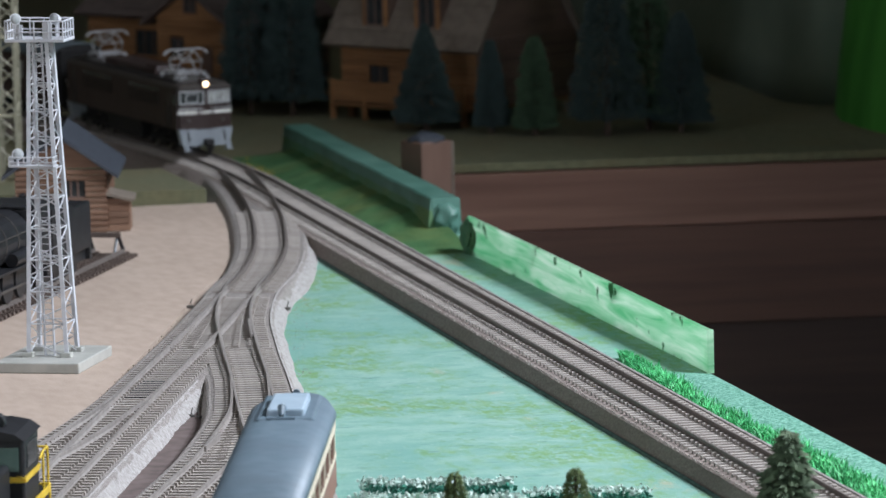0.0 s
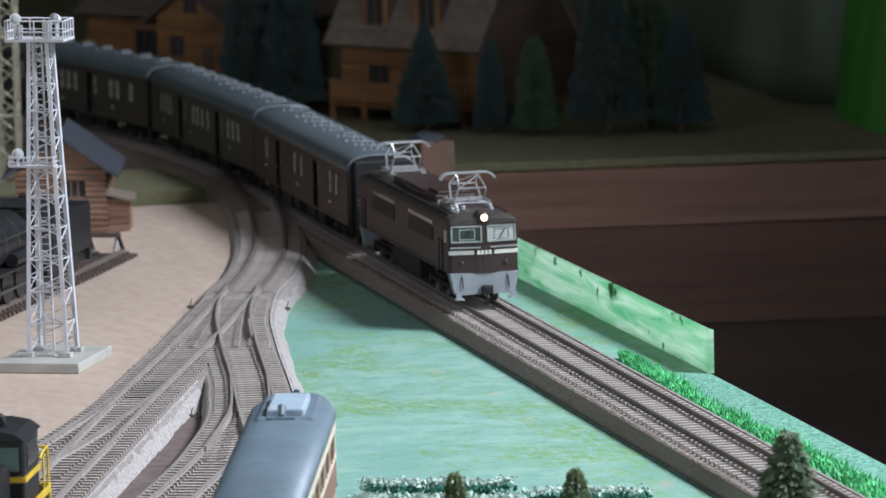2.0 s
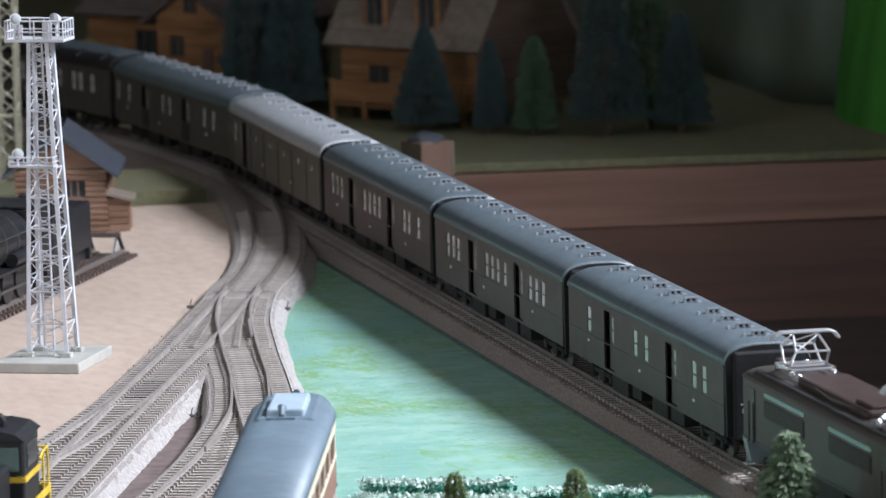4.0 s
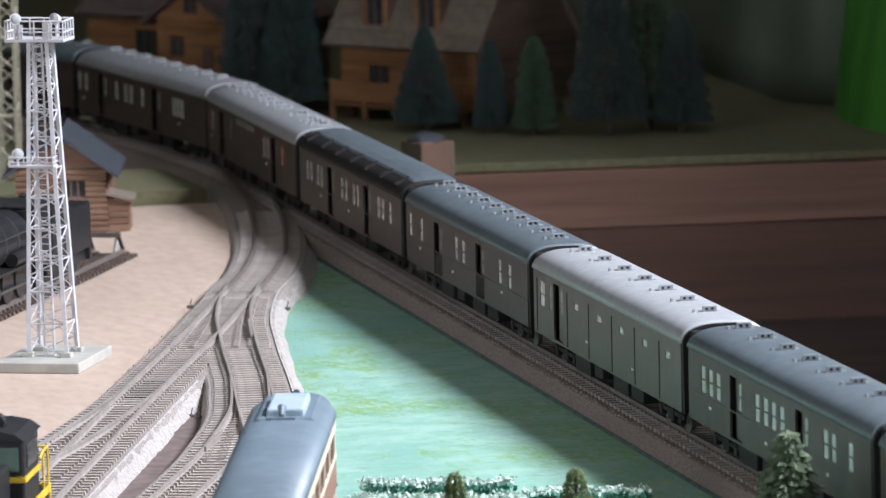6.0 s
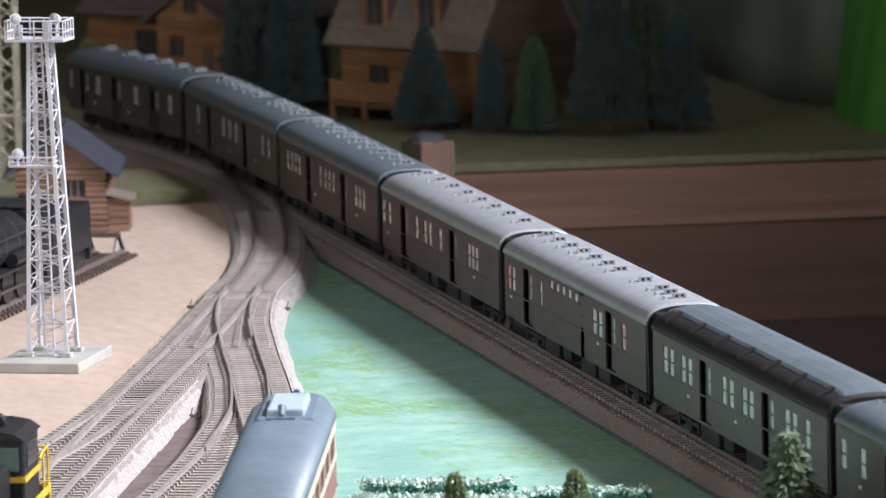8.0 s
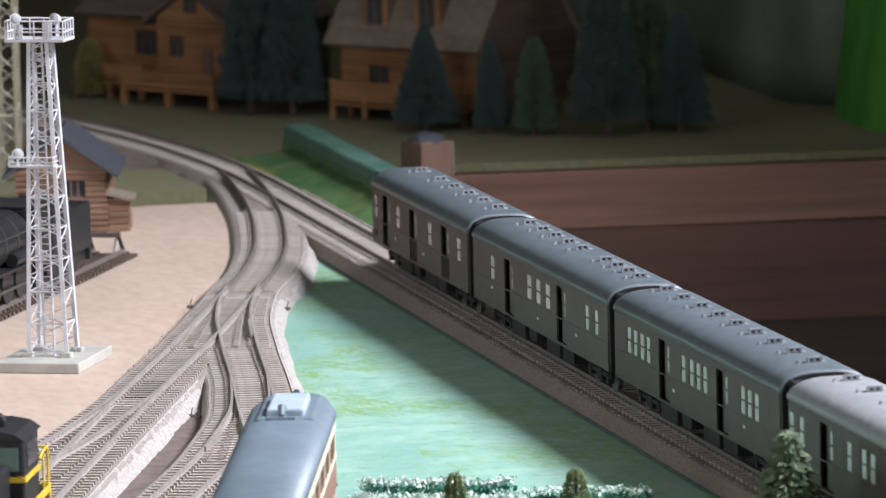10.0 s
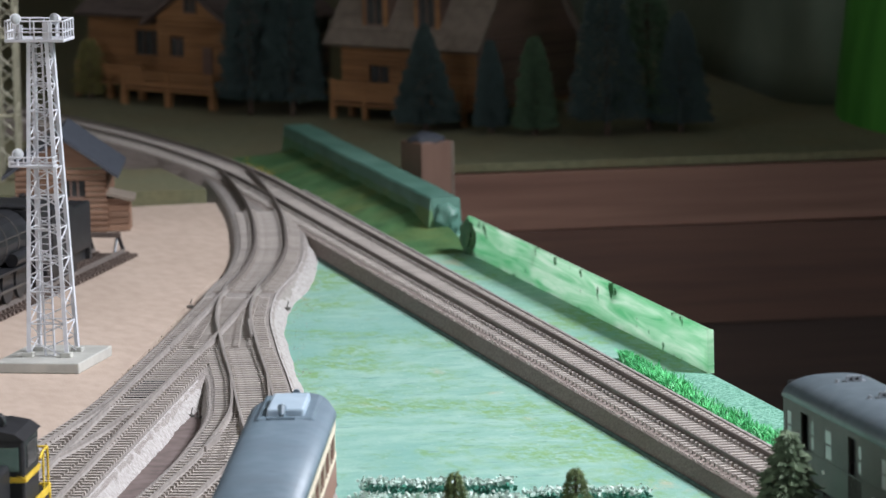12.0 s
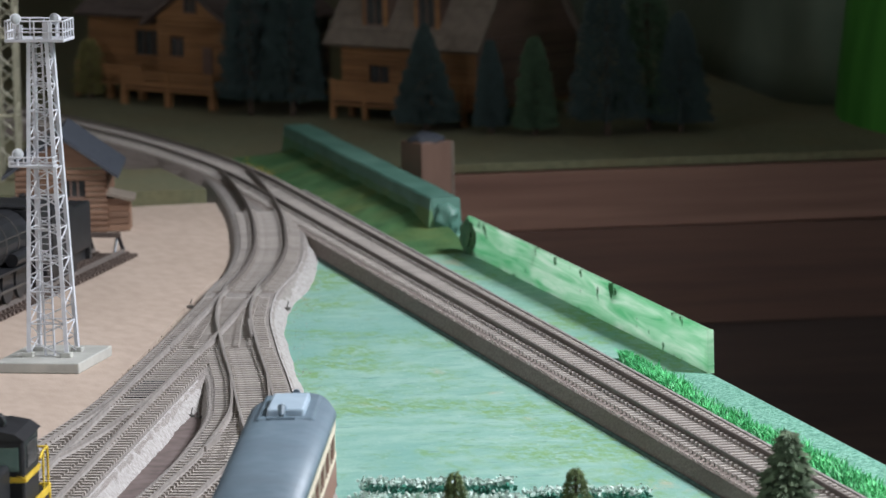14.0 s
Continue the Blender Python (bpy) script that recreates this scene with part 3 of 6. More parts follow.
def shared(name, bm, material, smooth=False):
    me = bpy.data.meshes.new(name)
    bm.normal_update()
    bm.to_mesh(me)
    bm.free()
    me.materials.append(material)
    if smooth:
        for f in me.polygons:
            f.use_smooth = True
    return me


def put(name, me, parent, m, label=""):
    ob = new(name, me)
    ob.parent, ob.matrix_basis = parent, m
    if label:
        ob["label"] = label
    return ob


def vent_mesh():
    """A roof ventilator: plate across the roof, a low hood, a small knob apart."""
    bm = boxed(-0.0012, 0.0012, -0.0030, 0.0062, -0.0012, 0.0007, bev=0.0002)
    box(bm, -0.0013, 0.0011, -0.0014, 0.0040, 0.0004, 0.0025, bev=0.0004)
    for y in (-0.0014, 0.0013, 0.0040):
        box(bm, 0.0009, 0.0016, y - 0.0004, y + 0.0004, 0.0004, 0.0024)
    box(bm, 0.0009, 0.0017, -0.0018, 0.0044, 0.0021, 0.0027)
    tube(bm, (0, -0.0054, -0.0008), (0, -0.0050, 0.0014), 0.0008, 7)
    return bm


def vent_holes():
    bm = boxed(0.0010, 0.00125, -0.0005, 0.0006, 0.0010, 0.0019)
    return box(bm, 0.0010, 0.00125, 0.0020, 0.0031, 0.0010, 0.0019)


VENT_DARK = shared("roof_vent", vent_mesh(), M_VENT)
VENT_PALE = shared("roof_vent", vent_mesh(), M_ROOFPALE)
VENT_HOLES = shared("vent_opening", vent_holes(), M_BLACK)


def wheel_mesh():
    bm = bmesh.new()
    for s in (-1, 1):
        m = Matrix.Rotation(radians(90), 4, "X")
        lathe(bm, [(0.0002, -0.0012), (0.0042, -0.0012), (0.0046, -0.0006), (0.0052, 0.0008), (0.0058, 0.0010), (0.0058, 0.0014), (0.0002, 0.0014)], 18,
              Matrix.Translation((0, s * 0.0081, 0.0052)) @ (m if s < 0 else Matrix.Rotation(radians(-90), 4, "X")))
    tube(bm, (0, -0.008, 0.0052), (0, 0.008, 0.0052), 0.001, 8)
    return bm


WHEEL = shared("wheelset", wheel_mesh(), M_STEEL)


def truck_mesh(base, axles):
    bm = bmesh.new()
    for s in (-1, 1):
        y = s * 0.0118
        box(bm, -base / 2 - 0.005, base / 2 + 0.005, y - 0.0008, y + 0.0008, 0.0058, 0.0078, bev=0.0003)
        box(bm, -0.0045, 0.0045, y - 0.0011, y + 0.0011, 0.0032, 0.0085, bev=0.0003)
        for k in range(axles):
            x = -base / 2 + base * k / (axles - 1)
            box(bm, x - 0.0018, x + 0.0018, y - 0.0013, y + 0.0013, 0.0036, 0.0072, bev=0.0003)
            for d in (-0.0028, 0.0028):
                tube(bm, (x + d, y, 0.006), (x + d, y, 0.0092), 0.0008, 6)
    box(bm, -base / 2, base / 2, -0.0105, 0.0105, 0.0070, 0.0100)
    return bm


TRUCK = shared("bogie", truck_mesh(0.030, 2), M_BLACK)
TRUCK3 = shared("bogie", truck_mesh(0.044, 3), M_BLACK)


def bogie(parent, x, base, axles):
    b = put("bogie", TRUCK if axles == 2 else TRUCK3, parent, pose(x, 0, 0), "black bogie frame")
    for k in range(axles):
        put("wheelset", WHEEL, b, pose(-base / 2 + base * k / (axles - 1), 0, 0))
    return b


def wall_with_openings(bm, x0, x1, z0, z1, y0, y1, holes):
    """A wall along x with rectangular holes (xa, xb, za, zb), which do not overlap in x."""
    at = x0
    for xa, xb, za, zb in sorted(holes):
        if xa > at:
            box(bm, at, xa, y0, y1, z0, z1)
        if za > z0:
            box(bm, xa, xb, y0, y1, z0, za)
        if zb < z1:
            box(bm, xa, xb, y0, y1, zb, z1)
        at = xb
    box(bm, at, x1, y0, y1, z0, z1)


def roof_profile(n=14, half=HALF + 0.0004, low=EAVE, top=TOP):
    """Outline (y, z) of an arched roof with tight shoulders."""
    out = []
    for i in range(n + 1):
        a = math.pi * i / n
        out.append((-half * math.copysign(abs(math.cos(a)) ** 0.72, math.cos(a)), low + (top - low) * math.sin(a) ** 0.80))
    return out


def roof_mesh(x0, x1, ends=0.010):
    bm = bmesh.new()
    stations = [(x0, 0.90), (x0 - ends * 0.08, 0.96), (x0 - ends * 0.35, 0.99), (x0 - ends, 1.0)]
    stations += [(x0 + (x1 - x0) * k / 6, 1.0) for k in range(1, 6)]
    stations += [(x1 + ends, 1.0), (x1 + ends * 0.45, 0.94), (x1 + ends * 0.12, 0.80), (x1, 0.62)]
    rings = []
    for x, k in stations:
        prof = roof_profile(16, HALF + 0.0004, EAVE, EAVE + (TOP - EAVE) * k)
        rings.append([bm.verts.new((x, u, v)) for u, v in prof])
    for a, b in zip(rings, rings[1:]):
        for i in range(len(a)):
            bm.faces.new((a[i], a[(i + 1) % len(a)], b[(i + 1) % len(a)], b[i]))
    bm.faces.new(rings[0])
    bm.faces.new(rings[-1][::-1])
    bmesh.ops.recalc_face_normals(bm, faces=bm.faces)
    return bm


def coach(label, length=0.262, wins=(), doors=(), vents=(), paint=None, roof=None, vent=None, tall=(0.0255, 0.0365), marks=(), slots=(), clerestory=False, gates=(),
          small=(), red=(), swide=0.0056, sz=(0.0358, 0.0394)):
    """wins: (fraction from the front, width); doors and the rest: fractions. Both sides alike."""
    paint, roof, vent = paint or M_GRAPE, roof or M_ROOF, vent or VENT_DARK
    ob = thing("passenger_coach", label, "coach", group="coaches of the train")
    xf, xr = -0.0058, -length + 0.0058
    L = xf - xr
    at = lambda f: xf - L * f
    holes = [(at(f) - w / 2, at(f) + w / 2, *tall) for f, w in wins]
    holes += [(at(f) - swide / 2, at(f) + swide / 2, *sz) for f in small]
    dw = 0.0165
    dholes = [(at(f) - dw / 2, at(f) + dw / 2, BODY_LOW + 0.0012, 0.0385) for f in doors]
    bm = bmesh.new()
    for s in (-1, 1):
        wall_with_openings(bm, xr, xf, BODY_LOW, EAVE + 0.0004, *sorted((s * HALF, s * (HALF - 0.0009))), holes + dholes)
    for x in (xr, xf - 0.0009):
        box(bm, x, x + 0.0009, -HALF + 0.0009, HALF - 0.0009, BODY_LOW, EAVE + 0.003)
    box(bm, xr + 0.001, xf - 0.001, -HALF + 0.001, HALF - 0.001, BODY_LOW, BODY_LOW + 0.001)
    for s in (-1, 1):
        if not slots:
            box(bm, xr, xf, *sorted((s * HALF, s * (HALF + 0.00016))), BODY_LOW + 0.0119, BODY_LOW + 0.0125)
    part("body", bm, paint, ob)
    # black panel puts the shade on the coach's front end into colour
    part("shaded_end_panel", prism(bmesh.new(), [(u * 0.97, v - 0.0012) for u, v in roof_profile(16)] + [(HALF * 0.97, BODY_LOW), (-HALF * 0.97, BODY_LOW)], xf + 0.0002, xf + 0.0030, "x"), M_BLACK, ob, "arched front end with its shade painted black")
    part("roof", roof_mesh(xf + 0.0012, xr - 0.0012), M_BLACK if clerestory else roof, ob, smooth=True)
    if clerestory:
        bm = bmesh.new()
        rings = []
        for x, k in ((xf - 0.0005, 0.0), (xf - 0.006, 0.7), (xf - 0.014, 1), (xr + 0.014, 1), (xr + 0.006, 0.7), (xr + 0.0005, 0.0)):
            pr = [(-0.0112, TOP - 0.006), (-0.0112, TOP - 0.0016 + 0.0010 * k), (-0.0100, TOP - 0.0010 + 0.0014 * k), (-0.0050, TOP - 0.0002 + 0.0017 * k), (0, TOP + 0.0018 * k), (0.0050, TOP - 0.0002 + 0.0017 * k),
                  (0.0110, TOP - 0.0012 + 0.0010 * k), (0.0165, TOP - 0.0046), (0.0165, TOP - 0.006)]
            rings.append([bm.verts.new((x, *q)) for q in pr])
        for a, b in zip(rings, rings[1:]):
            for i in range(len(a)):
                bm.faces.new((a[i], a[(i + 1) % len(a)], b[(i + 1) % len(a)], b[i]))
        bm.faces.new(rings[0])
        bm.faces.new(rings[-1][::-1])
        bmesh.ops.recalc_face_normals(bm, faces=bm.faces)
        part("clerestory", bm, roof, ob, "raised blue-grey roof deck")
        for k in range(7):
            x = at(0.06 + 0.86 * k / 6)
            part("roof_bracket", boxed(-0.0016, 0.0016, -0.0040, 0.0040, -0.0009, 0.0009, Matrix.Translation((x, -0.0138, TOP - 0.0016)) @ Matrix.Rotation(radians(24), 4, "X"), bev=0.0003), M_BLACK, ob, "black slanted roof bracket")
        part("roof_ledge", boxed(xr + 0.004, xf - 0.004, -0.0184, -0.0172, EAVE + 0.0004, EAVE + 0.0022, bev=0.0003), M_BLACK, ob, "dark ledge along the lower roof")
    by_w = {}
    for s in (-1, 1):
        for i, (f, w) in enumerate(wins):
            glaze = M_REDPANE if f in red else M_PANE
            key = (round(w, 4), glaze.name)
            if key not in by_w:
                by_w[key] = shared("window", boxed(-w / 2, w / 2, -0.0002, 0.0002, tall[0], tall[1]), glaze)
                w2 = boxed(-w / 2, w / 2, -0.0003, 0.0003, (tall[0] + tall[1]) / 2 - 0.0002, (tall[0] + tall[1]) / 2 + 0.0002)
                by_w[(key, "bar")] = shared("sash_bar", w2, paint)
            p = put("window", by_w[key], ob, pose(at(f), s * (HALF - 0.0004), 0), "window with pale light painted in")
            put("sash_bar", by_w[(key, "bar")], p, pose(0, s * 0.0003, 0))
        for f in small:
            part("window", boxed(at(f) - swide / 2, at(f) + swide / 2, *sorted((s * (HALF - 0.0002), s * (HALF - 0.0006))), *sz), M_PANE, ob, "small window with pale light painted in")
        for f in doors:
            d = part("door", boxed(at(f) - dw / 2, at(f) + dw / 2, *sorted((s * (HALF - 0.0030), s * (HALF - 0.0024))), BODY_LOW + 0.0012, 0.0385), M_BLACK, ob, "dark recessed doorway")
            part("door_leaf", boxed(at(f) - 0.0024, at(f) + dw / 2 - 0.0002, *sorted((s * (HALF - 0.0024), s * (HALF - 0.0012))), BODY_LOW + 0.0013, 0.0384), paint, d)
            for z in (0.0255, 0.0315):
                part("door_window", boxed(at(f) + 0.0022, at(f) + 0.0066, *sorted((s * (HALF - 0.0012), s * (HALF - 0.0010))), z, z + 0.0048), M_PANE, d)
        for f in gates:
            g = bmesh.new()
            for k in range(7):
                x = at(f) - dw / 2 + dw * (k + 0.5) / 7
                box(g, x - 0.0003, x + 0.0003, *sorted((s * (HALF - 0.0004), s * (HALF - 0.0009))), BODY_LOW + 0.0012, 0.0240)
            part("gate", g, paint, ob, "barred entrance gate")
        for f in slots:
            part("door_edge", boxed(at(f) - 0.0005, at(f) + 0.0005, *sorted((s * (HALF - 0.0001), s * (HALF + 0.0002))), BODY_LOW + 0.001, 0.0375), M_BLACK, ob, "black sliding door edge")
        for f, z in marks:
            part("plate", boxed(at(f) - 0.0015, at(f) + 0.0015, *sorted((s * HALF, s * (HALF + 0.00025))), z, z + 0.0012), M_WHITEPLATE, ob, "small white lettering bar")
    for f, y in vents:
        v = put("roof_vent", vent, ob, pose(at(f), y, TOP - 0.0003 - 9 * y * y))
        put("vent_opening", VENT_HOLES, v, pose(0, 0, 0))
    for x in (xf + 0.0027, xr - 0.0027):
        part("gangway", boxed(x - 0.0027, x + 0.0027, -0.0150, 0.0150, BODY_LOW - 0.001, TOP - 0.0034, bev=0.0010), M_BLACK, ob, "black gangway bellows")
    u = bmesh.new()
    box(u, at(0.92), at(0.08), -0.006, 0.006, 0.0106, BODY_LOW)
    for f, w, d in ((0.32, 0.020, 0.0072), (0.43, 0.024, 0.0080), (0.58, 0.014, 0.0066), (0.69, 0.026, 0.0084)):
        for s in (-1, 1):
            y = sorted((s * 0.0085, s * 0.0155))
            box(u, at(f) - w / 2, at(f) + w / 2, *y, BODY_LOW - d, BODY_LOW + 0.0003, bev=0.0004)
    part("underframe_box", u, M_BLACK, ob)
    for f in (0.145, 0.855):
        bogie(ob, at(f), 0.030, 2)
    for x in (0.0, -length):
        part("coupler", boxed(x - 0.004, x + 0.004, -0.0014, 0.0014, 0.0070, 0.0096, bev=0.0004), M_BLACK, ob)
    return ob


def pantograph(parent, x):
    """A raised double-arm pantograph on insulators."""
    base_z = 0.0462
    ob = part("pantograph", boxed(x - 0.010, x + 0.010, -0.0095, -0.0085, base_z + 0.0012, base_z + 0.0022), M_SILVER, parent, "raised silver pantograph")
    bm = bmesh.new()
    box(bm, x - 0.010, x + 0.010, 0.0085, 0.0095, base_z + 0.0012, base_z + 0.0022)
    for dx in (-0.0095, 0.0095):
        box(bm, x + dx - 0.0005, x + dx + 0.0005, -0.0095, 0.0095, base_z + 0.0012, base_z + 0.0021)
        for y in (-0.0085, 0.0085):
            lathe(bm, [(0.0010, 0), (0.0016, 0.0004), (0.0010, 0.0008), (0.0015, 0.0012), (0.0008, 0.0016)], 8, pose(x + dx, y, base_z - 0.0004))
    part("base_frame", bm, M_SILVER, ob)
    top = 0.0615
    for s in (-1, 1):
        hip, knee = (x + s * 0.0035, base_z + 0.0022), (x + s * 0.0105, base_z + 0.0088)
        for y in (-1, 1):
            bm = bmesh.new()
            tube(bm, (hip[0], y * 0.0075, hip[1]), (knee[0], y * 0.0068, knee[1]), 0.00050)
            tube(bm, (knee[0], y * 0.0068, knee[1]), (x + s * 0.0012, y * 0.0052, top - 0.0012), 0.00044)
            part("arm", bm, M_SILVER, ob)
        bm = bmesh.new()
        tube(bm, (knee[0], -0.0068, knee[1]), (knee[0], 0.0068, knee[1]), 0.00042)
        tube(bm, (knee[0], -0.0068, knee[1]), (x + s * 0.0012, 0.0052, top - 0.0012), 0.00034)
        tube(bm, (hip[0], -0.0075, hip[1]), (hip[0], 0.0075, hip[1]), 0.0005)
        part("cross_tube", bm, M_SILVER, ob)
    bm = bmesh.new()
    for s in (-1, 1):
        pts = [(-0.0138, top - 0.0030), (-0.0122, top - 0.0010), (-0.0098, top), (0.0098, top), (0.0122, top - 0.0010), (0.0138, top - 0.0030)]
        for a, b in zip(pts, pts[1:]):
            tube(bm, (x + s * 0.0017, *a), (x + s * 0.0017, *b), 0.00054)
        tube(bm, (x - 0.0017, s * 0.0055, top - 0.0003), (x + 0.0017, s * 0.0055, top - 0.0003), 0.0004)
    part("collector_head", bm, M_SILVER, ob)
    return ob


def glow_material():
    m = mat("headlight_glow", (1.0, 0.82, 0.55), (1.0, 0.9, 0.7), rough=0.2)
    b = m.node_tree.nodes["Principled BSDF"]
    b.inputs["Emission Color"].default_value, b.inputs["Emission Strength"].default_value = (1.0, 0.72, 0.42, 1), 5.0
    return m


def locomotive():
    ob = thing("electric_locomotive", "brown electric locomotive with white stripes, grey skirt and raised pantographs", "locomotive")
    xf, xr, H = 0.0, -0.2080, 0.0175
    low, eave = 0.0160, 0.0400

    def outline(k=0.0):
        """Seen from above: ends slightly pointed."""
        return [(xf - 0.0022, -H + k), (xf + 0.0004 - k, -0.0010), (xf + 0.0004 - k, 0.0010), (xf - 0.0022, H - k), (xr + 0.0022, H - k), (xr - 0.0004 + k, 0.0010), (xr - 0.0004 + k, -0.0010), (xr + 0.0022, -H + k)]
    bm = bmesh.new()
    prism(bm, outline(), low, eave, "z")
    bmesh.ops.bevel(bm, geom=[e for e in bm.edges if abs(e.verts[0].co.z - e.verts[1].co.z) > 0.01], offset=0.0016, segments=3, affect="EDGES")
    for s in (-1, 1):
        box(bm, xr + 0.004, xf - 0.004, *sorted((s * H, s * (H + 0.0003))), low, low + 0.0010)
    part("body", bm, M_GRAPE, ob)
    rb = bmesh.new()
    rings = []
    for x, k in ((xf - 0.0004, 0.55), (xf - 0.003, 0.85), (xf - 0.008, 1), (xr + 0.008, 1), (xr + 0.003, 0.85), (xr + 0.0004, 0.55)):
        pr = roof_profile(14, H * (0.93 + 0.07 * k), eave, eave + 0.0050 * k)
        rings.append([rb.verts.new((x, *q)) for q in pr])
    for a, b in zip(rings, rings[1:]):
        for i in range(len(a)):
            rb.faces.new((a[i], a[(i + 1) % len(a)], b[(i + 1) % len(a)], b[i]))
    rb.faces.new(rings[0])
    rb.faces.new(rings[-1][::-1])
    bmesh.ops.recalc_face_normals(rb, faces=rb.faces)
    part("roof", rb, M_OLIVE, ob, smooth=False)
    part("roof_hatch", boxed(-0.152, -0.060, -0.0105, 0.0105, eave + 0.0035, eave + 0.0078, bev=0.0012), M_GRAPE, ob, "brown raised roof hatch")
    part("roof_hatch", boxed(-0.082, -0.062, -0.0085, 0.0085, eave + 0.0076, eave + 0.0094, bev=0.0008), M_GRAPE, ob)
    for y in (-0.0135, 0.0135):
        part("roof_walk", boxed(-0.196, -0.012, y - 0.0014, y + 0.0014, eave + 0.0036, eave + 0.0042), M_BLACK, ob, "black roof walkway")
    pantograph(ob, -0.0330)
    pantograph(ob, -0.1760)
    for x, y in ((-0.050, -0.008), (-0.054, -0.006), (-0.158, -0.008), (-0.014, -0.010), (-0.018, -0.006), (-0.022, -0.0105), (-0.014, 0.007), (-0.052, 0.006), (-0.190, -0.006), (-0.194, 0.006), (-0.044, -0.0115), (-0.046, 0.0115)):
        part("insulator", lathe(bmesh.new(), [(0.0009, 0), (0.0017, 0.0005), (0.0009, 0.0010), (0.0017, 0.0015), (0.0008, 0.0021), (0.0013, 0.0027), (0.0005, 0.0034)], 8, pose(x, y, eave + 0.0040)), M_SILVER, ob, "pale roof insulator")
    cable = bmesh.new()
    line = [(-0.014, -0.010, 0.0468), (-0.022, -0.0105, 0.0470), (-0.034, -0.0120, 0.0462), (-0.050, -0.008, 0.0470), (-0.100, -0.0125, 0.0462), (-0.158, -0.008, 0.0470), (-0.190, -0.006, 0.0468)]
    for a, b in zip(line, line[1:]):
        tube(cable, a, b, 0.0003, 5)
    part("roof_cable", cable, M_STEEL, ob, "dark roof cable")
    # sides
    for s in (-1, 1):
        for x0, x1 in ((-0.088, -0.034), (-0.174, -0.120)):
            g = part("grille", boxed(x0, x1, *sorted((s * (H - 0.0002), s * (H + 0.0002))), 0.0282, 0.0352), M_BLACK, ob, "dark louvred side grille")
            lv = bmesh.new()
            for k in range(6):
                z = 0.0287 + 0.0011 * k
                box(lv, x0 + 0.001, x1 - 0.001, *sorted((s * (H + 0.0001), s * (H + 0.0005))), z, z + 0.0005)
            part("louvre", lv, M_GRAPE, g)
            part("side_window", boxed(x0, x1, *sorted((s * (H - 0.0001), s * (H + 0.0002))), 0.0366, 0.0384), M_PANEDARK, ob)
        for x in (-0.0165, -0.1915):
            part("cab_door", boxed(x - 0.0040, x + 0.0040, *sorted((s * (H - 0.0003), s * (H + 0.0003))), low + 0.001, 0.0375), M_OLIVE, ob, "dark cab door")
            for d in (-0.0030, 0.0030):
                part("handrail", tube(bmesh.new(), (x + d, s * (H + 0.0006), low), (x + d, s * (H + 0.0006), 0.032), 0.00025), M_BLACK, ob)
        part("cab_window", boxed(-0.0098, -0.0040, *sorted((s * (H - 0.0001), s * (H + 0.0003))), 0.0308, 0.0370), M_PANEDARK, ob)
    # front and rear faces, made once and turned for the other end
    for end in (0, 1):
        T = Matrix.Identity(4) if end == 0 else Matrix.Translation((xr, 0, 0)) @ Matrix.Rotation(math.pi, 4, "Z")
        lean = math.atan2(0.0026, H - 0.001)

        def face(y, z, s):
            return T @ Matrix.Translation((xf + 0.0004 - abs(y) * math.tan(lean) * 1.02, y, z)) @ Matrix.Rotation(s * lean, 4, "Z")
        for s in (-1, 1):
            # one windscreen dark, the other pale with its reflection painted in
            w = part("windscreen", boxed(-0.0004, 0.0004, -0.0072, 0.0072, -0.0036, 0.0036, face(s * 0.0086, 0.0352, s), bev=0.0003), M_PANEDARK if s < 0 else M_PANE, ob, "framed windscreen")
            fr = bmesh.new()
            for a in ((-0.0076, 0.0076, 0.0034, 0.0041), (-0.0076, 0.0076, -0.0041, -0.0034), (-0.0076, -0.0069, -0.0041, 0.0041), (0.0069, 0.0076, -0.0041, 0.0041)):
                box(fr, -0.0002, 0.0009, a[0], a[1], a[2], a[3], face(s * 0.0086, 0.0352, s))
            part("window_frame", fr, M_SILVER, w, "silver window frame")
            inner = bmesh.new()
            for a in ((-0.0036, 0.0042, 0.0022, 0.0026), (-0.0036, 0.0042, -0.0026, -0.0022), (-0.0036, -0.0032, -0.0026, 0.0026), (0.0038, 0.0042, -0.0026, 0.0026)):
                box(inner, 0.0002, 0.0007, a[0], a[1], a[2], a[3], face(s * 0.0086, 0.0350, s))
            part("inner_frame", inner, M_SILVER, w, "small silver inner sash")
            wp = tube(bmesh.new(), (0, 0, 0), (0, 0.003, 0.0045), 0.0002)
            bmesh.ops.transform(wp, matrix=face(s * 0.0086, 0.0330, s) @ Matrix.Translation((0.001, -0.001, 0)), verts=wp.verts)
            part("wiper", wp, M_BLACK, w)
            hr = tube(bmesh.new(), (0.0012, -0.0070, 0), (0.0012, 0.0078, 0), 0.00035)
            for y in (-0.006, 0.0, 0.007):
                tube(hr, (-0.0004, y, 0), (0.0012, y, 0), 0.0002)
            bmesh.ops.transform(hr, matrix=face(s * 0.0098, 0.0287, s), verts=hr.verts)
            part("handrail", hr, M_SILVER, ob, "pale front handrail")
            part("stripe", boxed(-0.0001, 0.0003, -0.0062, 0.0062, -0.0010, 0.0010, face(s * 0.0112, 0.0262, s)), M_WHITEPLATE, ob, "cream front stripe")
            lm = lathe(bmesh.new(), [(0.0001, 0), (0.0009, 0), (0.0009, 0.0009), (0.0006, 0.0013), (0.0001, 0.0013)], 10)
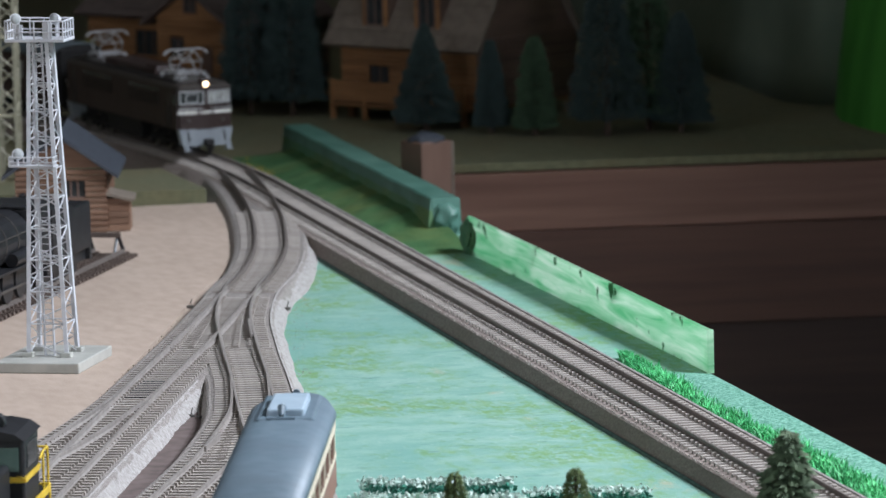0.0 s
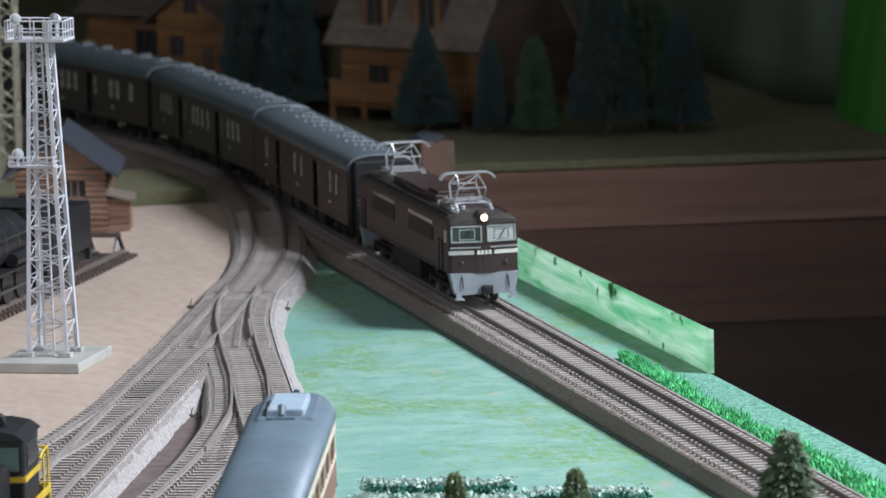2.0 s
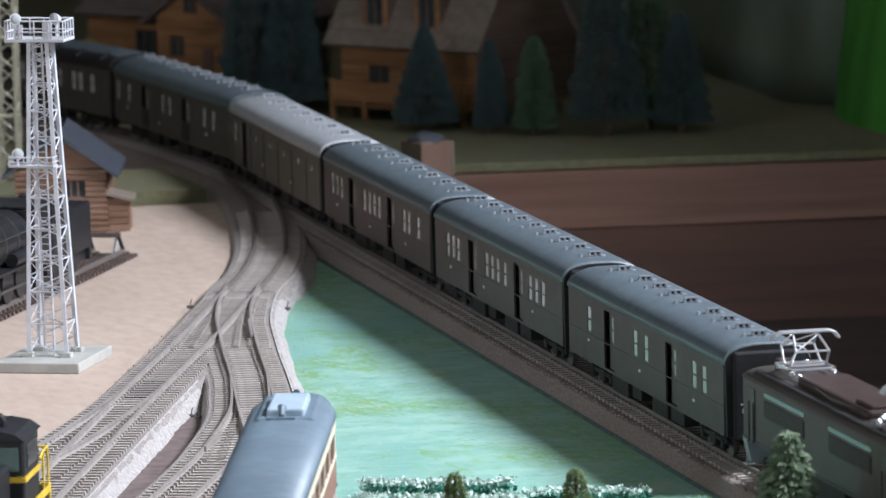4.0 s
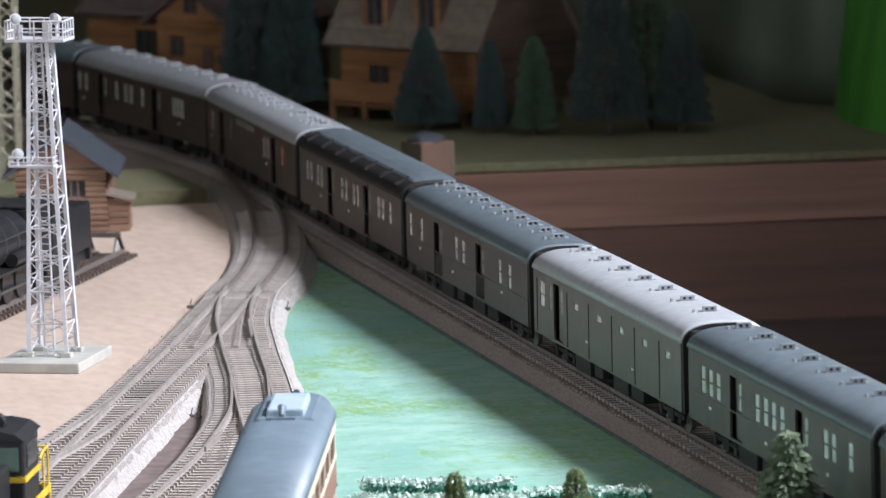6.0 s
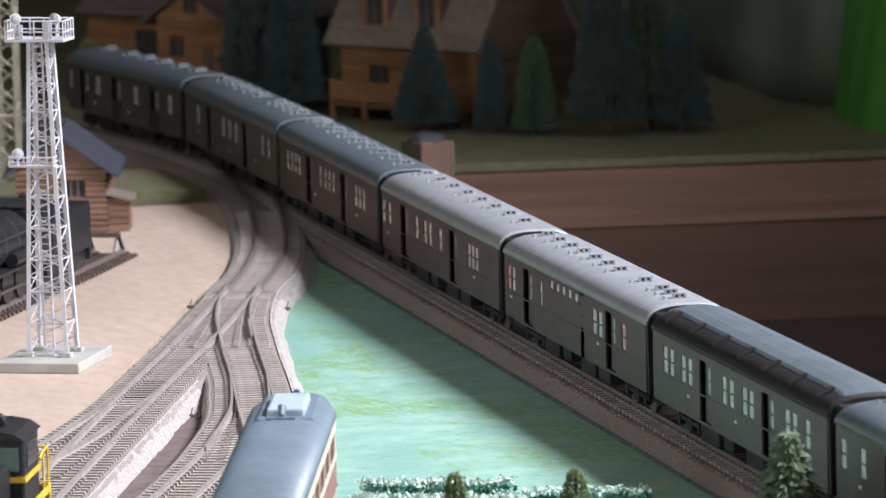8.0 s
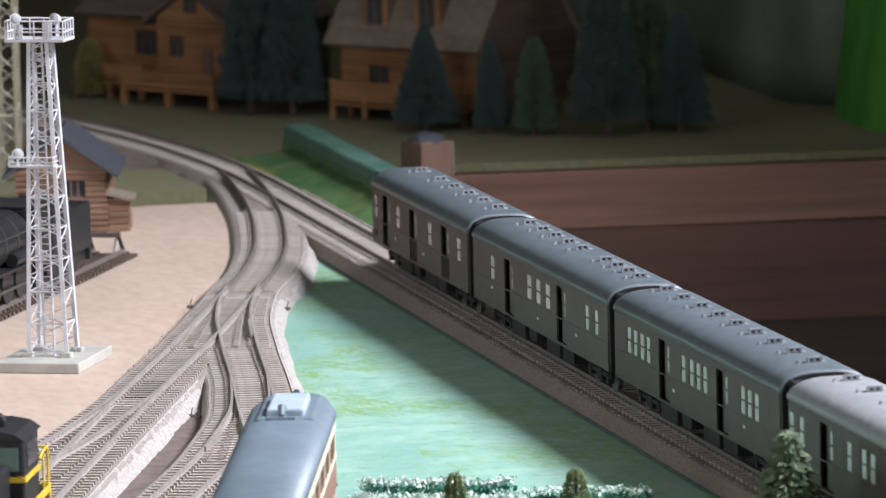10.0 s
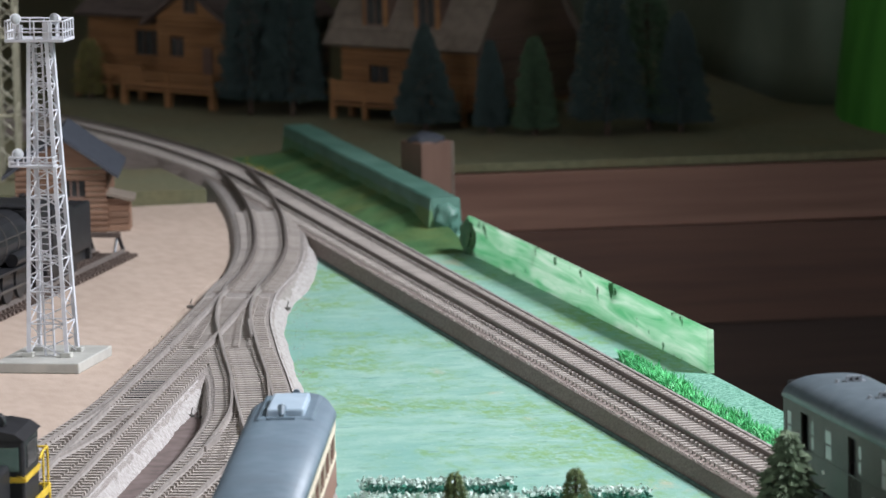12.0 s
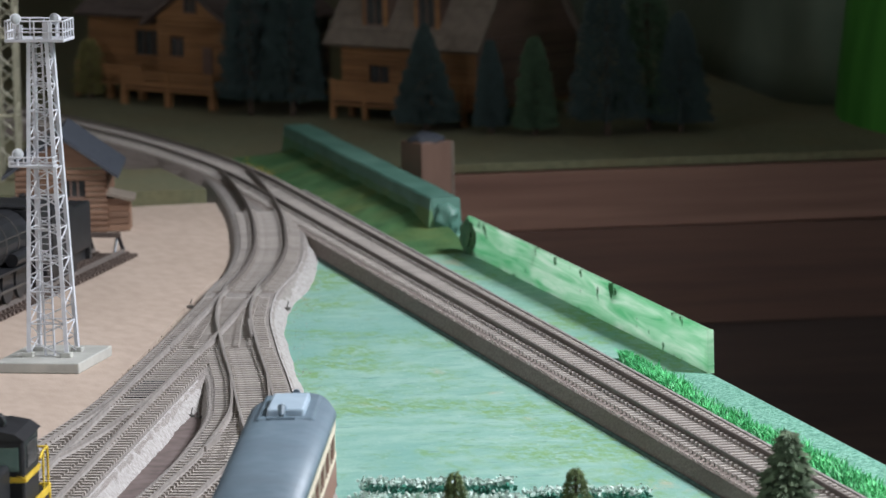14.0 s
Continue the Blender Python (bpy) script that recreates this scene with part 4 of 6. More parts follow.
            bmesh.ops.transform(lm, matrix=face(s * 0.0108, 0.0212, s) @ Matrix.Rotation(radians(90), 4, "Y"), verts=lm.verts)
            part("marker_lamp", lm, M_STEEL, ob, "small round marker lamp")
            ho = tube(bmesh.new(), (0.0016, 0, 0), (0.0018, 0.0006, -0.0052), 0.0003)
            tube(ho, (0.0008, 0, 0.0012), (0.0016, 0, 0), 0.0003)
            bmesh.ops.transform(ho, matrix=face(s * 0.0112, 0.0138, s), verts=ho.verts)
            part("brake_hose", ho, M_BLACK, ob)
            st = boxed(-0.0025, 0.0025, -0.0022, 0.0022, 0, 0.0006)
            box(st, -0.0004, 0.0004, -0.0014, 0.0014, 0, 0.0040)
            bmesh.ops.transform(st, matrix=T @ pose(0.002, s * 0.0135, 0.0036), verts=st.verts)
            part("footstep", st, M_SKIRT, ob)
        nb = bmesh.new()
        for k in range(4):
            box(nb, xf + 0.0003, xf + 0.0007, -0.0036 + 0.0019 * k, -0.0023 + 0.0019 * k, 0.0252, 0.0272, T)
        part("number_bar", nb, M_WHITEPLATE, ob, "pale number bars")
        sk = bmesh.new()
        prism(sk, [(-0.0172, low + 0.0002), (-0.0150, 0.0062), (-0.0128, 0.0056), (0.0128, 0.0056), (0.0150, 0.0062), (0.0172, low + 0.0002)], -0.006, -0.0004, "x")
        bmesh.ops.transform(sk, matrix=T, verts=sk.verts)
        part("skirt", sk, M_SKIRT, ob, "pale grey front skirt")
        cp = boxed(-0.004, 0.0065, -0.0016, 0.0016, 0.0064, 0.0100, T, bev=0.0005)
        box(cp, 0.0035, 0.0062, -0.0028, 0.0028, 0.0062, 0.0104, T, bev=0.0005)
        box(cp, 0.0040, 0.0050, -0.0005, 0.0005, 0.0010, 0.0064, T)
        part("coupler", cp, M_BLACK, ob, "black knuckle coupler")
        hl = lathe(bmesh.new(), [(0.0001, -0.004), (0.0024, -0.004), (0.0026, 0.0006), (0.0022, 0.0010), (0.0020, 0.0003), (0.0001, 0.0003)], 14, T @ pose(xf + 0.0004, 0, 0.0432, 0, 90))
        box(hl, -0.0050, 0.0006, -0.0034, 0.0034, 0.0396, 0.0466, T @ Matrix.Translation((xf - 0.0002, 0, 0)), bev=0.0010)
        h = part("headlight", hl, M_GRAPE, ob, "roof headlight in a square hood")
        if end == 0:
            part("lens", lathe(bmesh.new(), [(0.0001, 0), (0.0017, 0), (0.0011, 0.0006), (0.0001, 0.0008)], 14, T @ pose(xf + 0.0010, 0, 0.0432, 0, 90)), glow_material(), h, "lit warm headlight lens")
    for x, b, ax in ((-0.040, 0.044, 3), (-0.168, 0.044, 3)):
        bogie(ob, x, b, ax)
    u = boxed(-0.134, -0.074, -0.0156, 0.0156, 0.0046, low + 0.0003, bev=0.0008)
    box(u, -0.195, -0.010, -0.008, 0.008, 0.0090, low)
    part("underframe_box", u, M_BLACK, ob)
    return ob


def row(n, a=0.06, b=0.94, y=0.0):
    return [(a + (b - a) * k / (n - 1), y) for k in range(n)]


def W(*fw):
    return [(f, 0.0062) for f in fw]


P = 0.262
TRAIN = [(locomotive(), 0.0, 0.040, 0.168)]
COACHES = [
    dict(label="dark brown coach with few windows and blue-grey roof", wins=W(0.115, 0.175, 0.475, 0.545, 0.855), doors=(0.32, 0.722), vents=row(4, 0.06, 0.33) + row(4, 0.47, 0.76) + [(0.90, 0.0)], marks=((0.18, 0.0195), (0.52, 0.0195), (0.86, 0.021))),
    dict(label="dark brown passenger coach with window groups and two doors", wins=W(0.14, 0.19, 0.235, 0.43, 0.485, 0.53, 0.573, 0.805, 0.847, 0.89), doors=(0.329, 0.692), vents=row(9), marks=((0.22, 0.020), (0.60, 0.019), (0.87, 0.020)), paint=M_OLIVE),
    dict(label="dark brown passenger coach with grouped windows and blue-grey roof", wins=W(0.102, 0.188, 0.229, 0.461, 0.507, 0.551, 0.598, 0.822, 0.866, 0.91), doors=(0.357, 0.722), vents=row(8), marks=((0.22, 0.019), (0.55, 0.018), (0.87, 0.02)), paint=M_OLIVE),
    dict(label="grey-brown baggage van with pale roof and sliding doors", wins=[(0.935, 0.0085), (0.877, 0.003)], doors=(0.822,), small=(0.082, 0.228, 0.381, 0.533, 0.691), swide=0.0075, sz=(0.0316, 0.0346), slots=(0.137, 0.295, 0.447, 0.605, 0.756, 0.975),
         vents=row(7, 0.10, 0.92), paint=M_BAGGAGE, roof=M_ROOFPALE, vent=VENT_PALE, marks=((0.62, 0.0195), (0.31, 0.0185))),
    dict(label="dark olive-brown coach with barred gates and blue-grey roof", wins=W(0.137, 0.214, 0.508, 0.567, 0.864, 0.962), doors=(0.375, 0.725), gates=(0.375, 0.725), vents=row(10, 0.07, 0.95), paint=M_OLIVE,
         marks=((0.20, 0.021), (0.60, 0.018), (0.88, 0.021))),
    dict(label="dark brown clerestory coach with roof brackets", wins=W(0.101, 0.171, 0.21, 0.41, 0.448, 0.523, 0.565, 0.77, 0.809, 0.881, 0.921), doors=(0.32, 0.68), vents=(), clerestory=True, paint=M_OLIVE, marks=((0.50, 0.02), (0.78, 0.02))),
    dict(label="dark brown dining coach with a row of small high windows", wins=[(0.143, 0.0062), (0.301, 0.0062), (0.341, 0.0062), (0.429, 0.0062), (0.722, 0.0034), (0.93, 0.0056), (0.963, 0.0056)], doors=(0.235, 0.826), small=(0.43, 0.468, 0.513, 0.558, 0.60, 0.643),
         vents=row(3, 0.05, 0.16, -0.001) + [(0.27, -0.001)] + row(7, 0.42, 0.94, -0.002), paint=M_GRAPE, roof=M_ROOFMID, vent=VENT_PALE, red=(0.143, 0.963), marks=((0.32, 0.0215), (0.95, 0.0215))),
    dict(label="dark brown coach with pale roof ventilators", wins=W(0.177, 0.207, 0.237, 0.478, 0.567, 0.610, 0.684, 0.93, 0.984), doors=(0.375, 0.80), vents=row(8, 0.10, 0.92), roof=M_ROOFMID, vent=VENT_PALE, marks=((0.20, 0.021), (0.95, 0.02))),
    dict(label="dark brown passenger coach with three window groups", wins=W(0.13, 0.17, 0.208, 0.429, 0.47, 0.51, 0.56, 0.781, 0.821, 0.864, 0.905), doors=(0.328, 0.68), vents=row(9, 0.07, 0.94), marks=((0.2, 0.02), (0.62, 0.019))),
    dict(label="dark brown coach with window trio and two doors", wins=[(0.079, 0.0062), (0.144, 0.0062), (0.426, 0.0085), (0.496, 0.0085), (0.564, 0.0085), (0.847, 0.0085)], doors=(0.328, 0.72), vents=row(4, 0.07, 0.30) + row(5, 0.47, 0.86), paint=M_OLIVE,
         marks=((0.22, 0.02), (0.50, 0.018), (0.85, 0.021))),
    dict(label="dark olive-brown rear coach with barred gates", length=0.222, wins=[(0.09, 0.0085), (0.384, 0.0085), (0.721, 0.0085), (0.965, 0.0062)], doors=(0.228, 0.56, 0.85), gates=(0.228, 0.56), vents=row(5, 0.08, 0.66) + [(0.86, 0.0)], paint=M_OLIVE,
         marks=((0.45, 0.019), (0.75, 0.019))),
]
for k, spec in enumerate(COACHES):
    n = spec.get("length", P)
    TRAIN.append((coach(**spec), 0.2250 + P * k, n * 0.145, n * 0.855))
for x in (-0.2145, -0.2095):
    ring = lathe(bmesh.new(), [(0.0008, 0), (0.0017, 0), (0.0017, 0.0005), (0.0008, 0.0005)], 14, pose(x, -HALF, 0.0170, 90))
    part("tail_ring", ring, M_STEEL, TRAIN[-1][0], "small grey ring low on the end")

# ---- things round the tracks ----
M_TOWER = mat("grey_tower_plastic", (0.50, 0.51, 0.54), (0.60, 0.61, 0.64), rough=0.4, scale=200)
M_TOWERBASE = mat("pale_base_plastic", (0.36, 0.36, 0.33), (0.45, 0.45, 0.41), rough=0.5, scale=120)
M_LAMPLENS = mat("floodlight_lens", (0.30, 0.32, 0.32), (0.42, 0.44, 0.44), rough=0.1, scale=90)
M_CREAM = mat("cream_mast_plastic", (0.24, 0.228, 0.165), (0.31, 0.295, 0.215), rough=0.5, scale=200)
M_LOG = mat("orange_log_wood", (0.215, 0.105, 0.042), (0.34, 0.175, 0.075), rough=0.55, scale=60, stretch=(0.4, 0.4, 3), vary=0.15)
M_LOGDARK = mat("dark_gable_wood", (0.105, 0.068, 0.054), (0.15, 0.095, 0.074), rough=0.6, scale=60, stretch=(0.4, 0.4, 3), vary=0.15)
M_ROOFBROWN = mat("brown_roof_shingle", (0.085, 0.066, 0.060), (0.125, 0.096, 0.085), rough=0.8, scale=150, bump=0.0004, bscale=500)
M_HUTWOOD = mat("hut_planks", (0.135, 0.072, 0.043), (0.21, 0.122, 0.077), rough=0.6, scale=80, stretch=(0.4, 0.4, 3), vary=0.18)
M_NEEDLE = mat("dark_conifer", (0.030, 0.052, 0.050), (0.046, 0.076, 0.072), rough=0.9, scale=200, vary=0.2, island=True)
M_NEEDLEGREEN = mat("green_conifer", (0.036, 0.072, 0.036), (0.062, 0.115, 0.060), rough=0.85, scale=200, vary=0.3, island=True)
M_NEEDLEFRONT = mat("olive_conifer", (0.055, 0.088, 0.046), (0.11, 0.15, 0.085), rough=0.85, scale=200, vary=0.28, island=True)
M_NEEDLESOFT = mat("soft_olive_conifer", (0.06, 0.095, 0.03), (0.11, 0.15, 0.055), rough=0.9, scale=200, vary=0.3, island=True)
M_BUSH = mat("yellow_green_bush", (0.12, 0.11, 0.035), (0.20, 0.18, 0.06), rough=0.9, scale=200, vary=0.3, island=True)
M_TRUNK = mat("trunk_brown", (0.06, 0.04, 0.028), (0.10, 0.07, 0.05), rough=0.9, scale=200)
M_TUFT = mat("bright_grass", (0.02, 0.26, 0.075), (0.14, 0.64, 0.24), rough=0.5, scale=90, vary=0.4, island=True)
M_TUFTDARK = mat("brown_grass_root", (0.05, 0.05, 0.02), (0.12, 0.10, 0.04), rough=0.9, scale=300)
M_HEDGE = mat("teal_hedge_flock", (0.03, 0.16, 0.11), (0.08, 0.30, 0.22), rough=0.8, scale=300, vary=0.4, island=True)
M_HEDGETOP = mat("pale_hedge_flock", (0.35, 0.48, 0.42), (0.62, 0.72, 0.66), rough=0.8, scale=300, vary=0.2, island=True)
M_FLOCK = mat("turquoise_flock", (0.035, 0.17, 0.11), (0.26, 0.52, 0.40), rough=0.95, scale=650, detail=6, bump=0.0016, bscale=900)
M_YELLOW = mat("yellow_paint", (0.62, 0.42, 0.03), (0.74, 0.52, 0.05), rough=0.4, scale=120)
M_CABGLASS = mat("green_tinted_glass", (0.09, 0.15, 0.125), (0.15, 0.22, 0.19), rough=0.1, scale=80)
M_IRON = mat("black_iron", (0.011, 0.0115, 0.013), (0.022, 0.023, 0.026), rough=0.42, scale=200)
M_CARGREY = mat("railcar_roof_grey", (0.115, 0.165, 0.20), (0.15, 0.20, 0.24), rough=0.5, scale=160, dirt=(0.10, 0.13, 0.16), dscale=40, damount=0.4)
M_CARCREAM = mat("railcar_cream", (0.66, 0.55, 0.42), (0.74, 0.63, 0.50), rough=0.4, scale=120)
M_CARRED = mat("railcar_brown_red", (0.22, 0.10, 0.075), (0.29, 0.14, 0.105), rough=0.4, scale=120)
M_CARBOX = mat("railcar_roof_box", (0.36, 0.46, 0.54), (0.44, 0.54, 0.62), rough=0.35, scale=120)


def railing(parent, pts, h, r, posts=1):
    """Posts and two bars along each side, each a part of the platform."""
    for a, b in zip(pts, pts[1:]):
        a, b = Vector(a), Vector(b)
        for z in (0.45 * h, h):
            part("rail_bar", tube(bmesh.new(), a + Vector((0, 0, z)), b + Vector((0, 0, z)), r, 5), M_TOWER, parent)
        for k in range(posts):
            q = a.lerp(b, k / posts)
            part("rail_post", tube(bmesh.new(), q, q + Vector((0, 0, h)), r, 5), M_TOWER, parent)


def floodlight(parent, x, y, z, turn, up=0.0042):
    bm = tube(bmesh.new(), (x, y, z - up), (x, y, z), 0.0007, 6)
    lamp = part("floodlight", bm, M_TOWER, parent, "round grey floodlight")
    m = pose(x, y, z, 0, 0, turn) @ pose(0, 0, 0, 80)
    part("housing", lathe(bmesh.new(), [(0.0004, -0.0022), (0.0016, -0.0018), (0.0024, 0.0), (0.0027, 0.0014), (0.0027, 0.0019)], 14, m), M_TOWER, lamp, smooth=False)
    part("lens", lathe(bmesh.new(), [(0.0001, 0.0019), (0.0024, 0.0019), (0.0015, 0.0026), (0.0001, 0.0029)], 14, m), M_LAMPLENS, lamp, "pale glass lens")


def light_tower():
    ob = thing("lighting_tower", "grey lattice lighting tower with floodlights on a pale base", "tower", pose(-0.2915, -0.2230, -0.0075, 0, 0, 64.5))
    part("base_plate", boxed(-0.0205, 0.0205, -0.0285, 0.0285, 0.0, 0.0050, bev=0.0006), M_TOWERBASE, ob, "pale square base slab")
    zb, zt, b, t = 0.0050, 0.1525, 0.0092, 0.0043
    dx = -0.0016
    foot = [(-b, -b), (b, -b), (b, b), (-b, b)]
    head = [(-t + dx, -t), (t + dx, -t), (t + dx, t), (-t + dx, t)]
    for f, h in zip(foot, head):
        bm = bmesh.new()
        p, q = Vector((*f, zb)), Vector((*h, zt))
        tube(bm, p, q, 0.0013, 4)
        part("leg", bm, M_TOWER, ob)
        part("foot", boxed(f[0] - 0.0026, f[0] + 0.0026, f[1] - 0.0026, f[1] + 0.0026, zb - 0.0002, zb + 0.0022, bev=0.0004), M_TOWERBASE, ob)
    for k in range(4):
        j = (k + 1) % 4
        bm = bmesh.new()
        n = 22
        A0, A1, B0, B1 = Vector((*foot[k], zb)), Vector((*head[k], zt)), Vector((*foot[j], zb)), Vector((*head[j], zt))
        us = [1 - (1 - i / n) ** 1.15 for i in range(n + 1)]
        for i in range(n):
            p, q = A0.lerp(A1, us[i]), A0.lerp(A1, us[i + 1])
            s, w = B0.lerp(B1, us[i]), B0.lerp(B1, us[i + 1])
            tube(bm, p, w, 0.00034, 4) if i % 2 else tube(bm, s, q, 0.00034, 4)
            if i % 2:
                tube(bm, q, w, 0.00036, 4)
        part("lattice", bm, M_TOWER, ob)
    lad = bmesh.new()
    for x in (-0.0022, 0.0022):
        tube(lad, (x, -b + 0.004, zb), (x + dx, -t - 0.0006, zt), 0.00055, 5)
    for i in range(48):
        u = i / 48
        y = (-b + 0.004) * (1 - u) + (-t - 0.0006) * u
        z = zb + (zt - zb) * u
        box(lad, -0.0022 + dx * u, 0.0022 + dx * u, y - 0.0002, y + 0.0002, z, z + 0.0004)
    part("ladder", lad, M_TOWER, ob)
    x0, x1, y0, y1 = -0.0146 + dx, 0.0140 + dx, -0.0090, 0.0090
    deck = part("platform", boxed(x0, x1, y0, y1, zt - 0.0006, zt + 0.0008, bev=0.0003), M_TOWER, ob, "grey top platform")
    railing(deck, [(x0 + 0.0004, y0 + 0.0004, zt), (x1 - 0.0004, y0 + 0.0004, zt), (x1 - 0.0004, y1 - 0.0004, zt), (x0 + 0.0004, y1 - 0.0004, zt), (x0 + 0.0004, y0 + 0.0004, zt)], 0.0092, 0.00042, 4)
    part("panel", boxed(x0 + 0.006, x0 + 0.0085, y0 + 0.001, y0 + 0.0018, zt, zt + 0.0075), M_TOWER, deck)
    part("panel", boxed(x1 - 0.0105, x1 - 0.006, y0 + 0.001, y0 + 0.0018, zt, zt + 0.0085), M_TOWER, deck)
    floodlight(deck, x0 + 0.0050, y0 + 0.001, zt + 0.0100, 30, 0.0098)
    floodlight(deck, x1 - 0.0080, y1 - 0.002, zt + 0.0088, -20, 0.0090)
    z2 = 0.0945
    low = part("platform", boxed(-0.0150, 0.0065, -0.0125, -0.0050, z2 - 0.0004, z2 + 0.0004), M_TOWER, ob, "grey lower balcony")
    railing(low, [(-0.0148, -0.0050, z2), (-0.0148, -0.0123, z2), (0.0063, -0.0123, z2), (0.0063, -0.0050, z2)], 0.0042, 0.00035, 3)
    floodlight(low, -0.0118, -0.0085, z2 + 0.0052, 25, 0.0050)


light_tower()


def lattice_mast():
    ob = thing("lattice_mast", "cream lattice mast behind the wooden hut", "mast", pose(-0.961, -0.138, -0.0075, 0, 0, 70))
    w, h = 0.0052, 0.165
    for x, y in ((-w, -w), (w, -w), (w, w), (-w, w)):
        part("leg", boxed(x - 0.0009, x + 0.0009, y - 0.0009, y + 0.0009, 0, h), M_CREAM, ob)
    for (a, b) in (((-w, -w), (w, -w)), ((w, -w), (w, w)), ((w, w), (-w, w)), ((-w, w), (-w, -w))):
        bm = bmesh.new()
        n = 18
        for i in range(n):
            p, q = ((*a, h * i / n), (*b, h * (i + 1) / n)) if i % 2 else ((*b, h * i / n), (*a, h * (i + 1) / n))
            tube(bm, p, q, 0.00055, 4)
            if i % 5 == 4:
                tube(bm, (*a, h * (i + 1) / n), (*b, h * (i + 1) / n), 0.0009, 4)
        part("lattice", bm, M_CREAM, ob)
    part("foot", boxed(-0.008, 0.008, -0.008, 0.008, -0.0002, 0.004, bev=0.0005), M_CREAM, ob)


lattice_mast()


def log_wall(parent, x0, x1, y, z0, z1, holes, material, course=0.0034, along="x", name="log"):
    """Courses of rounded logs; holes (xa, xb, za, zb) stay open. along y: x and y change places."""
    z = z0
    while z < z1 - 0.0008:
        h = min(course, z1 - z)
        at, cuts = x0, sorted(q for q in holes if q[2] < z + h * 0.6 and q[3] > z + h * 0.4)
        segs = []
        for xa, xb, *_ in cuts:
            segs.append((at, xa))
            at = xb
        segs.append((at, x1))
        for a, b in segs:
            if b - a > 0.0005:
                bm = bmesh.new()
                prof = [(-0.0012, 0.06 * h), (-0.0016, 0.3 * h), (-0.0016, 0.7 * h), (-0.0012, 0.94 * h), (0.0010, 0.94 * h), (0.0010, 0.06 * h)]
                if along == "x":
                    prism(bm, [(y + u, z + v) for u, v in prof], a, b, "x")
                else:
                    prism(bm, [(y - u, z + v) for u, v in prof], a, b, "y")
                part(name, bm, material, parent)
        z += course


def house_window(parent, x, y, z, w, h, panes=2):
    g = part("window", boxed(x - w / 2, x + w / 2, y - 0.0002, y + 0.0002, z, z + h), M_PANEDARK, parent, "dark window")
    fr = bmesh.new()
    t = 0.0009
    for a in ((x - w / 2 - t, x + w / 2 + t, z - t, z), (x - w / 2 - t, x + w / 2 + t, z + h, z + h + t), (x - w / 2 - t, x - w / 2, z, z + h), (x + w / 2, x + w / 2 + t, z, z + h)):
        box(fr, a[0], a[1], y - 0.0016, y + 0.0004, a[2], a[3])
    for k in range(1, panes):
        xx = x - w / 2 + w * k / panes
        box(fr, xx - 0.0005, xx + 0.0005, y - 0.0010, y + 0.0001, z, z + h)
    part("window_frame", fr, M_LOGDARK, g)
    return g


def shingle_roof(parent, x0, x1, y0, z0, y1, z1, material, rows=9, name="roof"):
    """One slope from the eave (y0, z0) to the ridge (y1, z1), in overlapping courses."""
    e, r = Vector((0, y0, z0)), Vector((0, y1, z1))
    n = (r - e).normalized()
    up = Vector((0, -n.z, n.y)) if n.y > 0 else Vector((0, n.z, -n.y))
    L = (r - e).length
    base = prism(bmesh.new(), [(e.y, e.z), (r.y, r.z), ((r - up * 0.0012).y, (r - up * 0.0012).z), ((e - up * 0.0012).y, (e - up * 0.0012).z)], x0, x1, "x")
    ob = part(name, base, material, parent)
    for k in range(rows):
        a, b = e + n * (L * k / rows), e + n * (L * (k + 1.12) / rows)
        q = [(a.y, a.z), (b.y, b.z), ((b + up * 0.0008).y, (b + up * 0.0008).z), ((a + up * 0.0014).y, (a + up * 0.0014).z)]
        part("shingle_course", prism(bmesh.new(), q, x0, x1, "x"), material, ob)
    return ob


